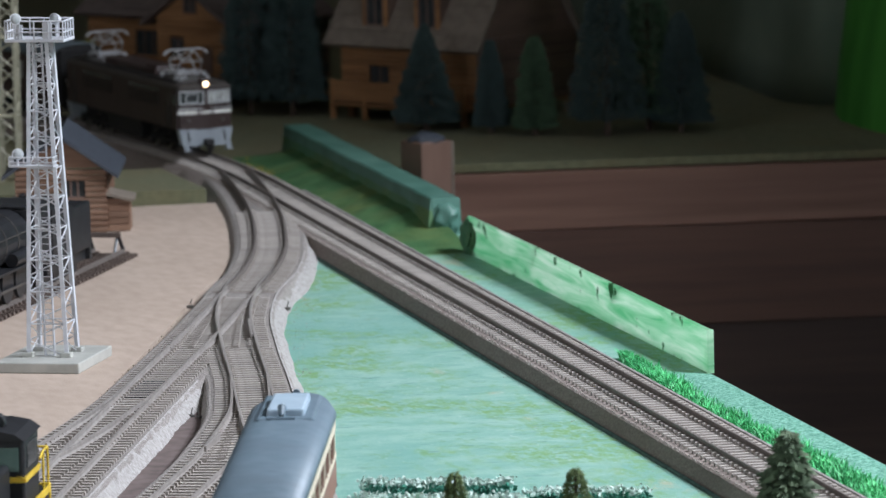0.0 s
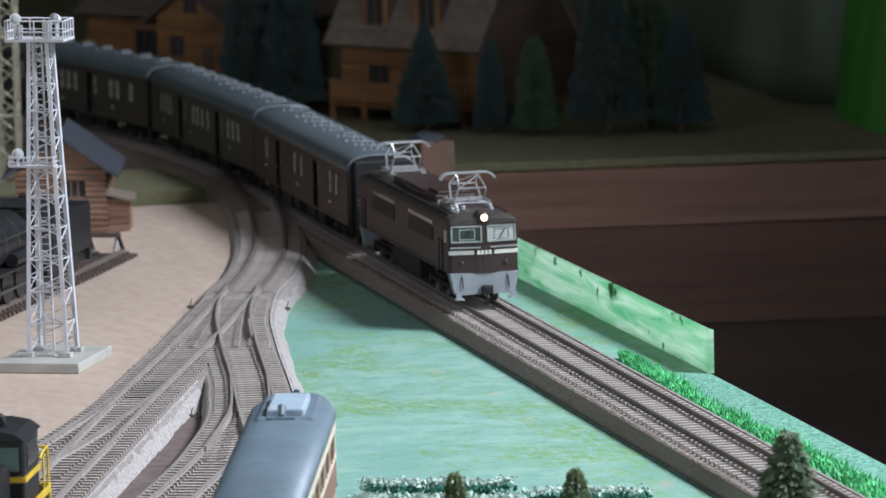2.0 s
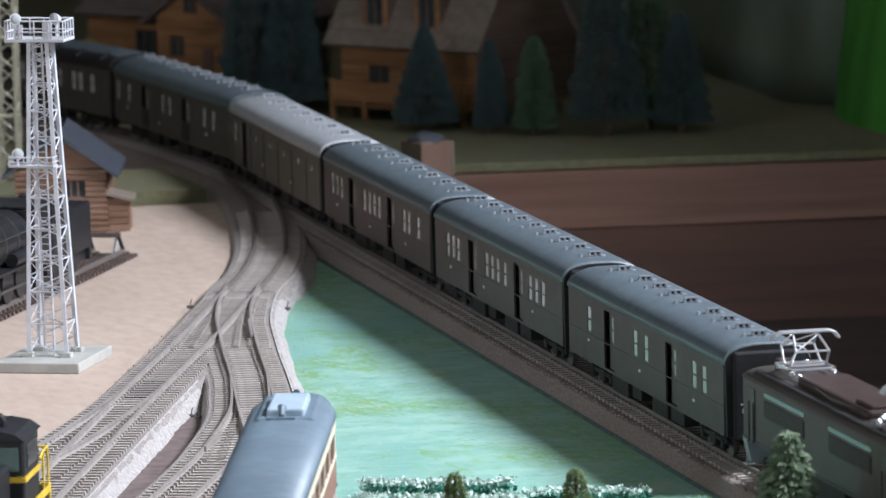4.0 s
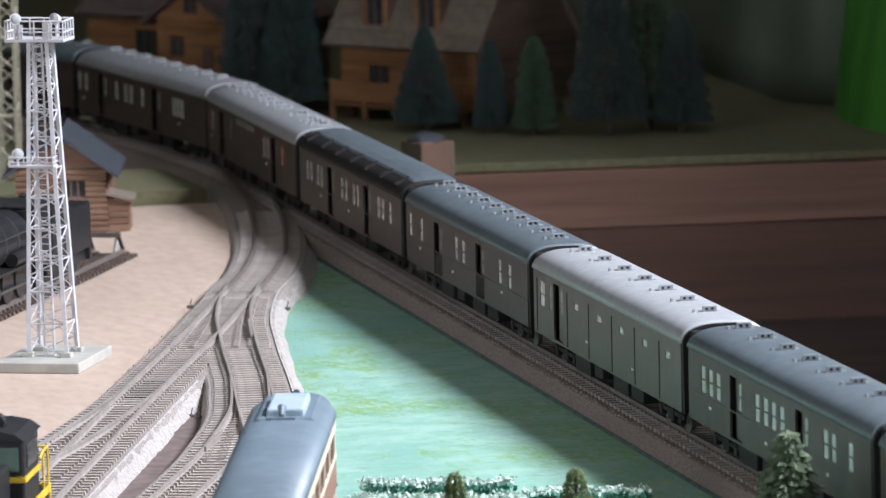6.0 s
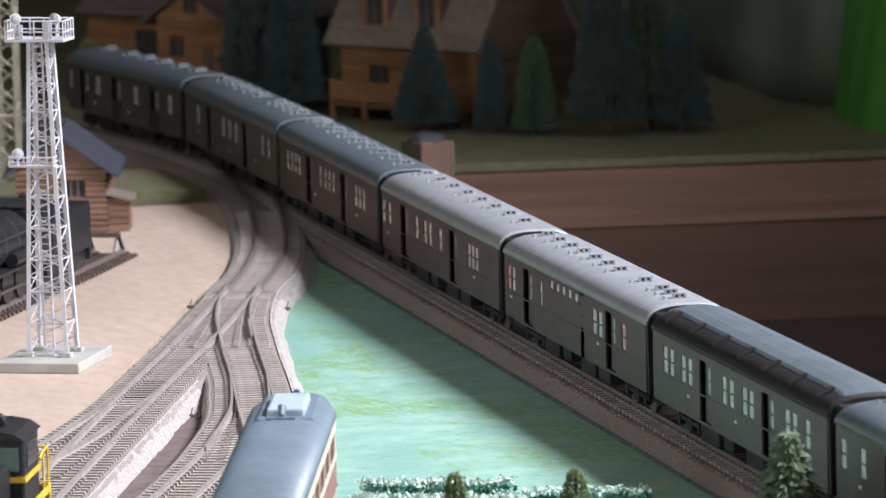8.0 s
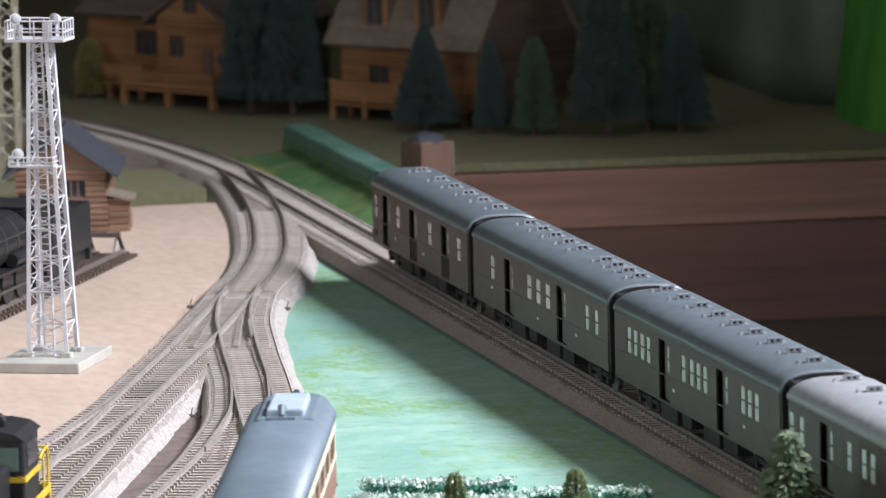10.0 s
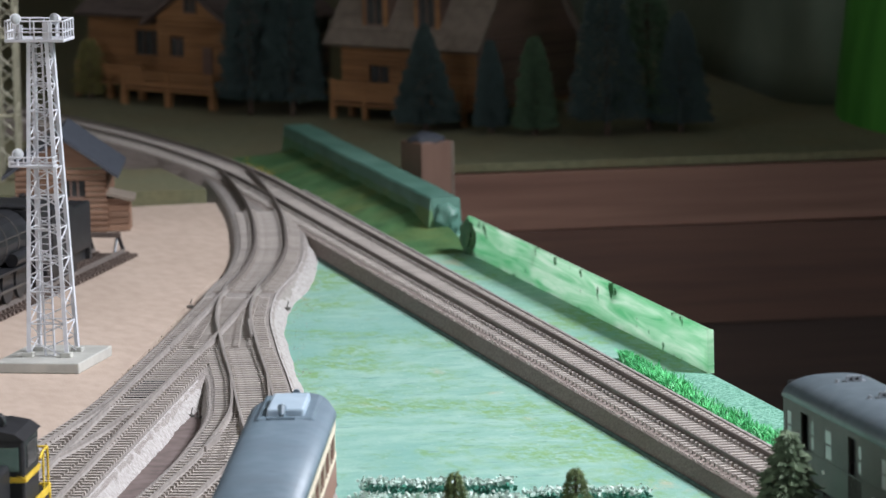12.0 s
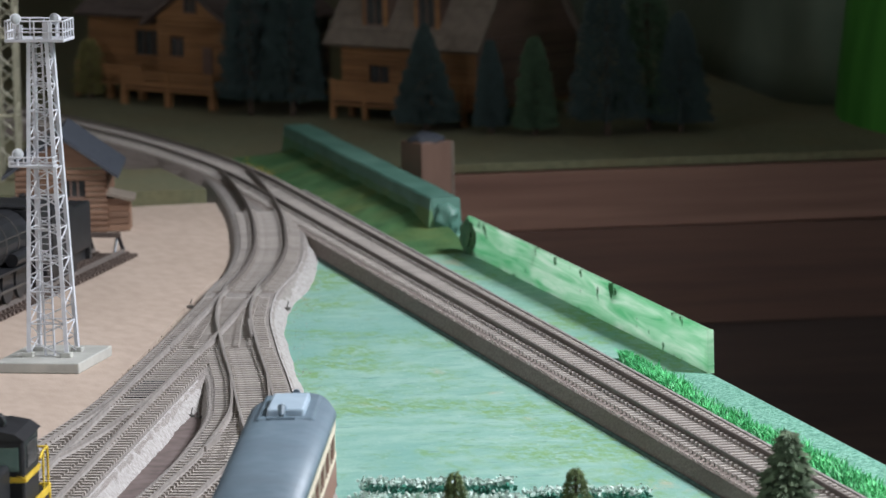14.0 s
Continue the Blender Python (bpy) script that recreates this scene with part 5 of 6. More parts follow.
def log_house(label, m, length, depth, stilt, eave, ridge, roof_mat, windows, dormers=(), deck=(0.0, 0.5), porch=0.014):
    ob = thing("log_house", label, "house", m, group="log houses on the meadow")
    y0 = porch
    log_wall(ob, 0, length, y0, stilt, eave, [(x - w / 2, x + w / 2, z, z + h) for x, z, w, h in windows], M_LOG)
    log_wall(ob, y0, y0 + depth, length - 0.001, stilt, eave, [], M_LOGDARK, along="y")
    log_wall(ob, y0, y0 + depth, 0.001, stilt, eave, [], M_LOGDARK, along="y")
    for x, z, w, h in windows:
        house_window(ob, x, y0 + 0.0004, z, w, h)
    mid = y0 + depth / 2
    for xe in (0.0, length - 0.002):
        bm = bmesh.new()
        prism(bm, [(y0, eave), (mid, ridge - 0.002), (y0 + depth, eave)], xe, xe + 0.002, "x")
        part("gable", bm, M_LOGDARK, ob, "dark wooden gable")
    part("inner_floor", boxed(0.001, length - 0.001, y0, y0 + depth, stilt - 0.002, stilt), M_LOG, ob)
    sl = (ridge - eave) / (depth / 2)
    ov = 0.005
    shingle_roof(ob, -0.012, length + 0.005, y0 - ov, eave - ov * sl, mid, ridge, roof_mat)
    shingle_roof(ob, -0.012, length + 0.005, y0 + depth + ov, eave - ov * sl, mid, ridge, roof_mat)
    for x in dormers:
        d = part("dormer", boxed(x - 0.0105, x + 0.0105, y0 + 0.0035, mid, eave + 0.0035, eave + 0.029), M_LOGDARK, ob, "log dormer")
        house_window(d, x, y0 + 0.0033, eave + 0.0068, 0.0130, 0.019)
        for e in (-0.0088, 0.0088):
            part("corner_board", boxed(x + e - 0.0016, x + e + 0.0016, y0 + 0.0022, y0 + 0.0036, eave + 0.0045, eave + 0.029), M_LOG, d)
        bm = bmesh.new()
        prism(bm, [(x - 0.0145, eave + 0.0270), (x, eave + 0.040), (x + 0.0145, eave + 0.0270), (x + 0.0145, eave + 0.0287), (x, eave + 0.042), (x - 0.0145, eave + 0.0287)], y0, mid, "y")
        part("dormer_roof", bm, roof_mat, d)
    xa, xb = deck
    dk = part("deck", boxed(xa, xb, 0.0, porch, stilt - 0.0022, stilt - 0.0004, bev=0.0003), M_LOG, ob, "wooden porch deck")
    n = max(2, int((xb - xa) / 0.026))
    for k in range(n + 1):
        x = xa + 0.0018 + (xb - xa - 0.0036) * k / n
        part("post", boxed(x - 0.0016, x + 0.0016, 0.0002, 0.0034, 0.0, stilt - 0.0020), M_LOG, ob)
        part("rail_post", boxed(x - 0.0009, x + 0.0009, 0.0004, 0.0022, stilt - 0.0004, stilt + 0.0155), M_LOG, dk)
    for z in (0.0012, 0.0046, 0.0080, 0.0114):
        part("rail_board", boxed(xa, xb, 0.0006, 0.0018, stilt + z, stilt + z + 0.0030), M_LOG, dk)
    for x in (0.004, length / 2, length - 0.004):
        for y in (y0 + 0.004, y0 + depth - 0.004):
            part("post", boxed(x - 0.0018, x + 0.0018, y - 0.0018, y + 0.0018, 0, stilt), M_LOG, ob)
    return ob


log_house("orange log house with tan gabled roof and two dormers", pose(-1.322, 0.129, GRND + 0.0003, 0, 0, 36), 0.116, 0.100, 0.0110, 0.0550, 0.132, M_ROOFTAN,
          [(0.033, 0.0210, 0.017, 0.015)], dormers=(0.027, 0.072), deck=(0.0, 0.116))


def porch_house():
    """A log house of two wings, the gabled one forward, with a railed porch on stilts."""
    ob = thing("log_house", "orange log house with dark gabled roof and railed stilt porch", "house", pose(-1.470, 0.016, GRND + 0.0003, 0, 0, 35), group="log houses on the meadow")
    st, x0, x1, y0, eave, ridge, dep = 0.0125, 0.022, 0.086, 0.016, 0.0600, 0.0800, 0.10
    mid = (x0 + x1) / 2
    holes = [(0.0340, 0.0340 + 0.0130, 0.0335, 0.0445)]
    log_wall(ob, x0, x1, y0, st, eave, holes, M_LOG)
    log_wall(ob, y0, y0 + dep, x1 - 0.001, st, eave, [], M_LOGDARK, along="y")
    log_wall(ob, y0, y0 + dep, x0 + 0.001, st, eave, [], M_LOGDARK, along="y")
    house_window(ob, 0.0405, y0 + 0.0004, 0.0335, 0.0130, 0.0110)
    part("gable", prism(bmesh.new(), [(x0, eave), (x1, eave), (mid, ridge - 0.001)], y0 - 0.0008, y0 + 0.0012, "y"), M_LOG, ob, "log gable")
    house_window(ob, mid, y0 - 0.0010, eave + 0.0035, 0.0095, 0.0095)
    part("door", boxed(0.0650, 0.0740, y0 - 0.0024, y0 - 0.0008, st, 0.0400, bev=0.0003), M_LOGDARK, ob, "brown plank door")
    for s in (-1, 1):
        a, b = (mid + s * ((x1 - x0) / 2 + 0.010), eave - 0.0068), (mid, ridge)
        part("roof", prism(bmesh.new(), [a, b, (b[0], b[1] + 0.0026), (a[0], a[1] + 0.0026)], y0 - 0.008, y0 + dep, "y"), M_ROOFBROWN, ob, "dark brown roof slope")
    # the set-back wing
    yw = y0 + 0.022
    wh = [(-0.0210, 0.0030, 0.0300, 0.0465)]
    log_wall(ob, -0.066, x0, yw, st, 0.0600, wh, M_LOG)
    house_window(ob, -0.0090, yw + 0.0004, 0.0300, 0.0240, 0.0165, 3)
    log_wall(ob, yw, yw + 0.07, -0.065, st, 0.0600, [], M_LOGDARK, along="y")
    shingle_roof(ob, -0.074, x0 + 0.003, yw - 0.007, 0.0560, yw + 0.045, 0.0900, M_ROOFBROWN)
    part("inner_floor", boxed(-0.064, x1 - 0.002, yw, yw + 0.06, st - 0.002, st), M_LOG, ob)
    for xa, xb, yf, yb in ((0.0, x1 + 0.001, 0.0, y0), (-0.066, -0.001, yw - 0.016, yw)):
        dk = part("deck", boxed(xa, xb, yf, yb, st - 0.0024, st - 0.0004, bev=0.0003), M_LOG, ob, "wooden porch deck")
        for k in range(3):
            x = xa + 0.002 + (xb - xa - 0.004) * k / 2
            part("post", boxed(x - 0.0021, x + 0.0021, yf + 0.0002, yf + 0.0044, 0.0, st - 0.0022), M_LOG, ob)
            part("rail_post", boxed(x - 0.0011, x + 0.0011, yf + 0.0004, yf + 0.0024, st - 0.0004, st + 0.0110), M_LOG, dk)
        for z in (0.0010, 0.0050, 0.0086):
            part("rail_board", boxed(xa, xb, yf + 0.0006, yf + 0.0018, st + z, st + z + 0.0030), M_LOG, dk)
    for x, y in ((x0 + 0.003, y0 + dep - 0.004), (x1 - 0.003, y0 + dep - 0.004), (-0.062, yw + 0.064)):
        part("post", boxed(x - 0.002, x + 0.002, y - 0.002, y + 0.002, 0.0, st), M_LOG, ob)


porch_house()


def wooden_hut():
    ob = thing("wooden_hut", "small brown plank hut with slate gable roof", "hut", pose(-0.7765, -0.164, -0.0075, 0, 0, 77))
    w, dep, e, r = 0.050, 0.075, 0.036, 0.053
    log_wall(ob, 0, w, 0, 0, e, [(0.0265, 0.0385, 0.020, 0.030)], M_HUTWOOD, course=0.0032, name="plank")
    log_wall(ob, 0, dep, w - 0.001, 0, e, [], M_HUTWOOD, course=0.0032, along="y", name="plank")
    log_wall(ob, 0, dep, 0.001, 0, e, [], M_HUTWOOD, course=0.0032, along="y", name="plank")
    bm = bmesh.new()
    prism(bm, [(0, e), (w, e), (w / 2, r - 0.001)], -0.0008, 0.0012, "y")
    part("gable", bm, M_HUTWOOD, ob)
    house_window(ob, 0.0325, 0.0006, 0.020, 0.012, 0.010, 3)
    for s in (-1, 1):
        bm = bmesh.new()
        a, b = (w / 2 + s * (w / 2 + 0.007), e - 0.006), (w / 2, r)
        prism(bm, [a, b, (b[0], b[1] + 0.0022), (a[0], a[1] + 0.0022)], -0.006, dep + 0.005, "y")
        part("roof", bm, M_SLATE, ob, "dark slate roof slope")
    an = part("annex", boxed(w + 0.0005, w + 0.0125, 0.002, 0.024, 0.0, 0.0185), M_HUTWOOD, ob, "lean-to plank annex")
    for k in range(5):
        part("plank", boxed(w + 0.0005, w + 0.0128, 0.0012, 0.0022, 0.0004 + 0.0037 * k, 0.0036 + 0.0037 * k, bev=0.0003), M_HUTWOOD, an)
    part("annex_roof", boxed(0, 0.0165, -0.001, 0.027, 0, 0.0016, pose(w - 0.001, 0, 0.0205, 0, 14)), M_ROOFTAN, an)


wooden_hut()


def conifer(label, x, y, h, r, needles, seed, z=GRND, blunt=1.0, n=7500, leaf=0.0034, group="conifers on the layout", rough=0.12):
    rnd = random.Random(seed)
    ob = thing("conifer_tree", label, "tree", pose(x, y, z), group=group)
    bm = tube(bmesh.new(), (0, 0, -0.0004), (0, 0, h * 0.35), 0.0022, 8, 0.0016)
    tube(bm, (0, 0, h * 0.35), (0, 0, h * 0.97), 0.0016, 6, 0.0004)
    for k in range(14):
        a, u = rnd.random() * 6.283, rnd.uniform(0.12, 0.8)
        q = r * 0.7 * (1 - u)
        tube(bm, (0, 0, h * u), (q * math.cos(a), q * math.sin(a), h * u - 0.001), 0.0005, 4, 0.0002)
    part("trunk", bm, M_TRUNK, ob)
    verts, faces = [], []
    for k in range(n):
        u = rnd.random() ** 1.35
        a = rnd.random() * 6.283
        layer = 1 - 0.55 * rough + 0.55 * rough * math.sin(u * 44 + 2 * math.sin(a))
        lump = 1 + rough * noise.noise(Vector((math.cos(a) * 1.8 + seed, math.sin(a) * 1.8, u * 5)))
        rad = r * (1 - u) ** blunt * layer * lump * rnd.uniform(0.55, 1.05) + 0.0006
        zz = h * (0.10 + 0.90 * u) + rnd.uniform(-1, 1) * 0.0012
        c = Vector((rad * math.cos(a), rad * math.sin(a), zz))
        out = Vector((math.cos(a), math.sin(a), rnd.uniform(-0.5, 0.35))).normalized()
        side = out.cross(Vector((0, 0, 1))).normalized()
        s = leaf * rnd.uniform(0.6, 1.2)
        o = len(verts)
        w = s * 0.28
        tip = c + out * s * 0.6
        verts += [c - out * s * 0.4, c + side * w, tip, c - side * w, c + Vector((0, 0, w * 0.9))]
        faces += [(o, o + 1, o + 4), (o + 1, o + 2, o + 4), (o + 2, o + 3, o + 4), (o + 3, o, o + 4)]
    me = bpy.data.meshes.new("crown")
    me.from_pydata(verts, [], faces)
    me.materials.append(needles)
    c = new("crown", me)
    c.parent = ob
    return ob


for x, y, h, r, mt, bl, lab in (
        (-1.2254, 0.1715, 0.0675, 0.0225, M_NEEDLE, 0.8, "dark blue-green conifer before the log house"),
        (-1.192, 0.2065, 0.0585, 0.0115, M_NEEDLE, 0.6, "slim dark conifer before the log house"),
        (-1.1700, 0.2300, 0.0615, 0.0135, M_NEEDLEGREEN, 0.45, "rounded mid-green conifer on the meadow"),
        (-1.150, 0.272, 0.118, 0.0260, M_NEEDLE, 0.7, "tall dark conifer on the meadow"),
        (-1.165, 0.303, 0.125, 0.0250, M_NEEDLEGREEN, 0.8, "tall conifer with lighter green twigs"),
        (-1.150, 0.320, 0.075, 0.0200, M_NEEDLE, 0.6, "dark bushy conifer on the meadow"),
        (-1.370, 0.086, 0.120, 0.0230, M_NEEDLE, 0.6, "tall dark conifer between the houses"),
        (-1.350, 0.110, 0.115, 0.0230, M_NEEDLE, 0.6, "tall dark conifer between the houses"),
        (-1.400, 0.122, 0.120, 0.0230, M_NEEDLE, 0.6, "tall dark conifer between the houses")):
    conifer(lab, x, y, h, r, mt, int(-x * 1000 + y * 777), blunt=bl)
conifer("yellow-green bush before the log house porch", -1.520, 0.004, 0.040, 0.012, M_BUSH, 5, blunt=0.35, n=2200, rough=0.4)
conifer("small olive conifer beside the main line", 0.296, -0.040, 0.0515, 0.0172, M_NEEDLEFRONT, 11, blunt=0.75, n=1700, leaf=0.0064, rough=0.25)
conifer("small olive conifer behind the hedge", 0.284, -0.1655, 0.0420, 0.0075, M_NEEDLESOFT, 21, blunt=0.45, n=2600, leaf=0.0021)
conifer("small olive conifer behind the hedge", 0.293, -0.1215, 0.0425, 0.0085, M_NEEDLESOFT, 22, blunt=0.45, n=2600, leaf=0.0021)


def blades(name, spots, material, label, category, size, seed, lean=0.5, width=0.16):
    rnd = random.Random(seed)
    verts, faces = [], []
    for x, y, z in spots:
        h = size * rnd.uniform(0.5, 1.25)
        a = rnd.random() * 6.283
        t = Vector((math.cos(a), math.sin(a), 0)) * h * rnd.uniform(0.1, lean)
        s = Vector((-math.sin(a), math.cos(a), 0)) * h * width
        b = Vector((x, y, z))
        o = len(verts)
        verts += [b - s, b + s, b + t * 0.4 + Vector((0, 0, h * 0.6)) + s * 0.8, b + t * 0.4 + Vector((0, 0, h * 0.6)) - s * 0.8, b + t + Vector((0, 0, h))]
        faces += [(o, o + 1, o + 2, o + 3), (o + 3, o + 2, o + 4)]
    me = bpy.data.meshes.new(name)
    me.from_pydata(verts, [], faces)
    me.materials.append(material)
    return tagged(new(name, me), label, category, kind="stuff")


rnd = random.Random(4)
spots = []
for k in range(21000):
    x = rnd.uniform(-0.245, 0.55)
    c = 0.0345 + 0.003 * math.sin(x * 19) + 0.004 * noise.noise(Vector((x * 25, 0, 0)))
    wdt = 0.0085 * min(1, (x + 0.25) / 0.08)
    y = rnd.gauss(c, wdt * 0.45)
    if 0.0235 < y < 0.056 and noise.noise(Vector((x * 60, y * 60, 3))) > -0.35:
        spots.append((x, y, GRND + 0.0004))
blades("grass_tufts", spots, M_TUFT, "bright green grass tufts along the main line", "grass", 0.0040, 1, 1.2, 0.085)
slab("flock_strip", [(-0.235, 0.0325), (-0.19, 0.0262), (1.2, 0.0262), (1.2, 0.0632), (-0.175, 0.0632), (-0.19, 0.046)], -0.0119, -0.0114, M_FLOCK, "granular turquoise flock strip at the table edge", "ground")
blades("brown_roots", [(rnd.uniform(-0.25, 0.5), rnd.uniform(0.0236, 0.0285), GRND + 0.0004) for k in range(900)], M_TUFTDARK, "dark brown dry tufts beside the ballast", "grass", 0.0026, 2)


def hedge(x0, y0, x1, y1, seed, h=0.0062, w=0.0045):
    ob = thing("hedge", "teal hedge of model foliage with pale tops on the field", "hedge", group="hedges on the field")
    rnd = random.Random(seed)
    for top in (0, 1):
        verts, faces = [], []
        L = math.hypot(x1 - x0, y1 - y0)
        for k in range(int(L * 26000)):
            u = rnd.random()
            z = rnd.random() ** 0.8
            # leaf clumps near the top go to the paler material
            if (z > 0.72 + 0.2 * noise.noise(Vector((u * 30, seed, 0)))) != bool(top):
                continue
            lump = 0.75 + 0.5 * noise.noise(Vector((u * 24, seed, 1.5)))
            c = Vector((x0 + (x1 - x0) * u + rnd.gauss(0, w * 0.5), y0 + (y1 - y0) * u + rnd.gauss(0, w * 0.3), GRND + z * h * (0.8 + 0.5 * lump)))
            s = 0.0011 * rnd.uniform(0.6, 1.5)
            o = len(verts)
            d = [Vector((rnd.gauss(0, 1), rnd.gauss(0, 1), rnd.gauss(0, 1))).normalized() * s for _ in range(4)]
            verts += [c + q for q in d]
            faces += [(o, o + 1, o + 2), (o, o + 2, o + 3), (o, o + 3, o + 1), (o + 1, o + 3, o + 2)]
        me = bpy.data.meshes.new("foliage")
        me.from_pydata(verts, [], faces)
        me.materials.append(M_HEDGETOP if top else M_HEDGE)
        f = new("foliage", me)
        f.parent = ob
        f["label"] = "pale tops" if top else "teal foliage"
    return ob


hedge(0.085, -0.158, 0.104, -0.101, 31)
hedge(0.118, -0.168, 0.142, -0.104, 32)
hedge(0.128, -0.100, 0.143, -0.054, 33)


def wheel(parent, x, y, r, name="wheel"):
    bm = lathe(bmesh.new(), [(0.0004, -0.0008), (r * 0.25, -0.0010), (r * 0.28, -0.0004), (r * 0.82, -0.0004), (r * 0.85, -0.0009), (r, -0.0008), (r, 0.0010), (0.0004, 0.0010)], 22,
               Matrix.Translation((x, y, r)) @ Matrix.Rotation(radians(90 if y < 0 else -90), 4, "X"))
    wh = part(name, bm, M_IRON, parent)
    sp = bmesh.new()
    for k in range(10):
        a = 2 * math.pi * k / 10
        tube(sp, (x, y * 1.06, r), (x + 0.84 * r * math.cos(a), y * 1.06, r + 0.84 * r * math.sin(a)), 0.0005, 4)
    part("spoke", sp, M_STEEL, wh)


def steam_engine():
    ob = thing("steam_locomotive", "black steam locomotive standing on the sand board", "locomotive", pose(-0.517, -0.2033, -0.0028, 0, 0, -26.5))
    part("boiler", lathe(bmesh.new(), [(0.0002, 0.0), (0.0125, 0.0), (0.0135, 0.004), (0.0135, 0.085), (0.0125, 0.088), (0.0002, 0.088)], 24, pose(0.018, 0, 0.0305, 0, 90)), M_IRON, ob, smooth=False)
    for x in (0.04, 0.06, 0.08):
        part("boiler_band", lathe(bmesh.new(), [(0.0136, 0), (0.0139, 0), (0.0139, 0.0010), (0.0136, 0.0010)], 24, pose(x, 0, 0.0305, 0, 90)), M_STEEL, ob)
    part("cab", boxed(-0.004, 0.020, -0.0165, 0.0165, 0.0140, 0.0440, bev=0.001), M_IRON, ob)
    part("cab_window", boxed(0.003, 0.012, -0.0169, -0.0164, 0.030, 0.039), M_PANEDARK, ob)
    part("cab_roof", boxed(-0.008, 0.022, -0.0175, 0.0175, 0.0440, 0.0462, bev=0.001), M_IRON, ob)
    part("dome", lathe(bmesh.new(), [(0.0055, 0), (0.0052, 0.004), (0.003, 0.0065), (0.0002, 0.0070)], 14, pose(0.062, 0, 0.0425)), M_IRON, ob, smooth=True)
    part("chimney", lathe(bmesh.new(), [(0.0040, 0), (0.0032, 0.002), (0.0034, 0.008), (0.0040, 0.009), (0.0028, 0.0088)], 14, pose(0.096, 0, 0.0425)), M_IRON, ob)
    part("footplate", boxed(-0.004, 0.110, -0.0165, 0.0165, 0.0175, 0.0187), M_IRON, ob)
    part("frame_block", boxed(-0.002, 0.108, -0.006, 0.006, 0.006, 0.0175), M_IRON, ob)
    for s in (-1, 1):
        for x in (0.026, 0.048, 0.070):
            wheel(ob, x, s * 0.0085, 0.0095)
        part("side_rod", boxed(0.024, 0.074, *sorted((s * 0.0108, s * 0.0118)), 0.0066, 0.0080, bev=0.0003), M_STEEL, ob)
        part("cylinder", tube(bmesh.new(), (0.086, s * 0.0135, 0.0105), (0.102, s * 0.0135, 0.0105), 0.0050, 14), M_IRON, ob)
        part("air_tank", tube(bmesh.new(), (0.025, s * 0.0140, 0.0225), (0.055, s * 0.0140, 0.0225), 0.0034, 12), M_IRON, ob)
        part("handrail", tube(bmesh.new(), (0.024, s * 0.0140, 0.034), (0.100, s * 0.0140, 0.034), 0.0004), M_STEEL, ob)
    tn = thing("tender", "black coal tender behind the steam locomotive", "tender", pose(-0.517, -0.2033, -0.0028, 0, 0, -26.5) @ pose(-0.008, 0, 0))
    bm = bmesh.new()
    prism(bm, [(-0.068, 0.012), (0.0, 0.012), (0.0, 0.040), (-0.006, 0.042), (-0.030, 0.040), (-0.040, 0.0365), (-0.068, 0.0365)], -0.0155, 0.0155, "y")
    bmesh.ops.bevel(bm, geom=list(bm.edges), offset=0.0007, segments=2, affect="EDGES")
    part("tank", bm, M_IRON, tn)
    coal = bmesh.new()
    r2 = random.Random(9)
    for k in range(90):
        c = Vector((r2.uniform(-0.034, -0.004), r2.uniform(-0.012, 0.012), 0.0400 + r2.random() * 0.003))
        box(coal, -0.0015, 0.0015, -0.0012, 0.0012, -0.001, 0.001, Matrix.Translation(c) @ Euler((r2.random() * 3, r2.random() * 3, r2.random() * 3)).to_matrix().to_4x4())
    part("coal", coal, M_BLACK, tn)["kind"] = "stuff"
    part("tender_frame", boxed(-0.068, 0.0, -0.0125, 0.0125, 0.006, 0.0122), M_IRON, tn)
    for s in (-1, 1):
        for x in (-0.056, -0.040, -0.024, -0.008):
            wheel(tn, x, s * 0.0085, 0.0058)
        part("steps", boxed(-0.0695, -0.066, *sorted((s * 0.011, s * 0.015)), 0.006, 0.012), M_IRON, tn)
    part("ladder", boxed(-0.0702, -0.0682, -0.004, 0.004, 0.010, 0.0345), M_IRON, tn)
    bs = thing("buffer_stop", "grey buffer stop at the end of the sand board track", "buffer stop", pose(-0.650, -0.1380, -0.0028, 0, 0, -26.5))
    for s in (-1, 1):
        b = bmesh.new()
        tube(b, (0.004, s * G, 0.0), (-0.002, s * G, 0.0095), 0.0009, 5)
        tube(b, (-0.010, s * G, 0.0), (-0.002, s * G, 0.0095), 0.0011, 5)
        part("strut", b, M_IRON, bs)
    part("beam", boxed(-0.001, 0.0012, -0.0105, 0.0105, 0.0074, 0.0102, bev=0.0004), M_SLEEPERBROWN, bs)


steam_engine()


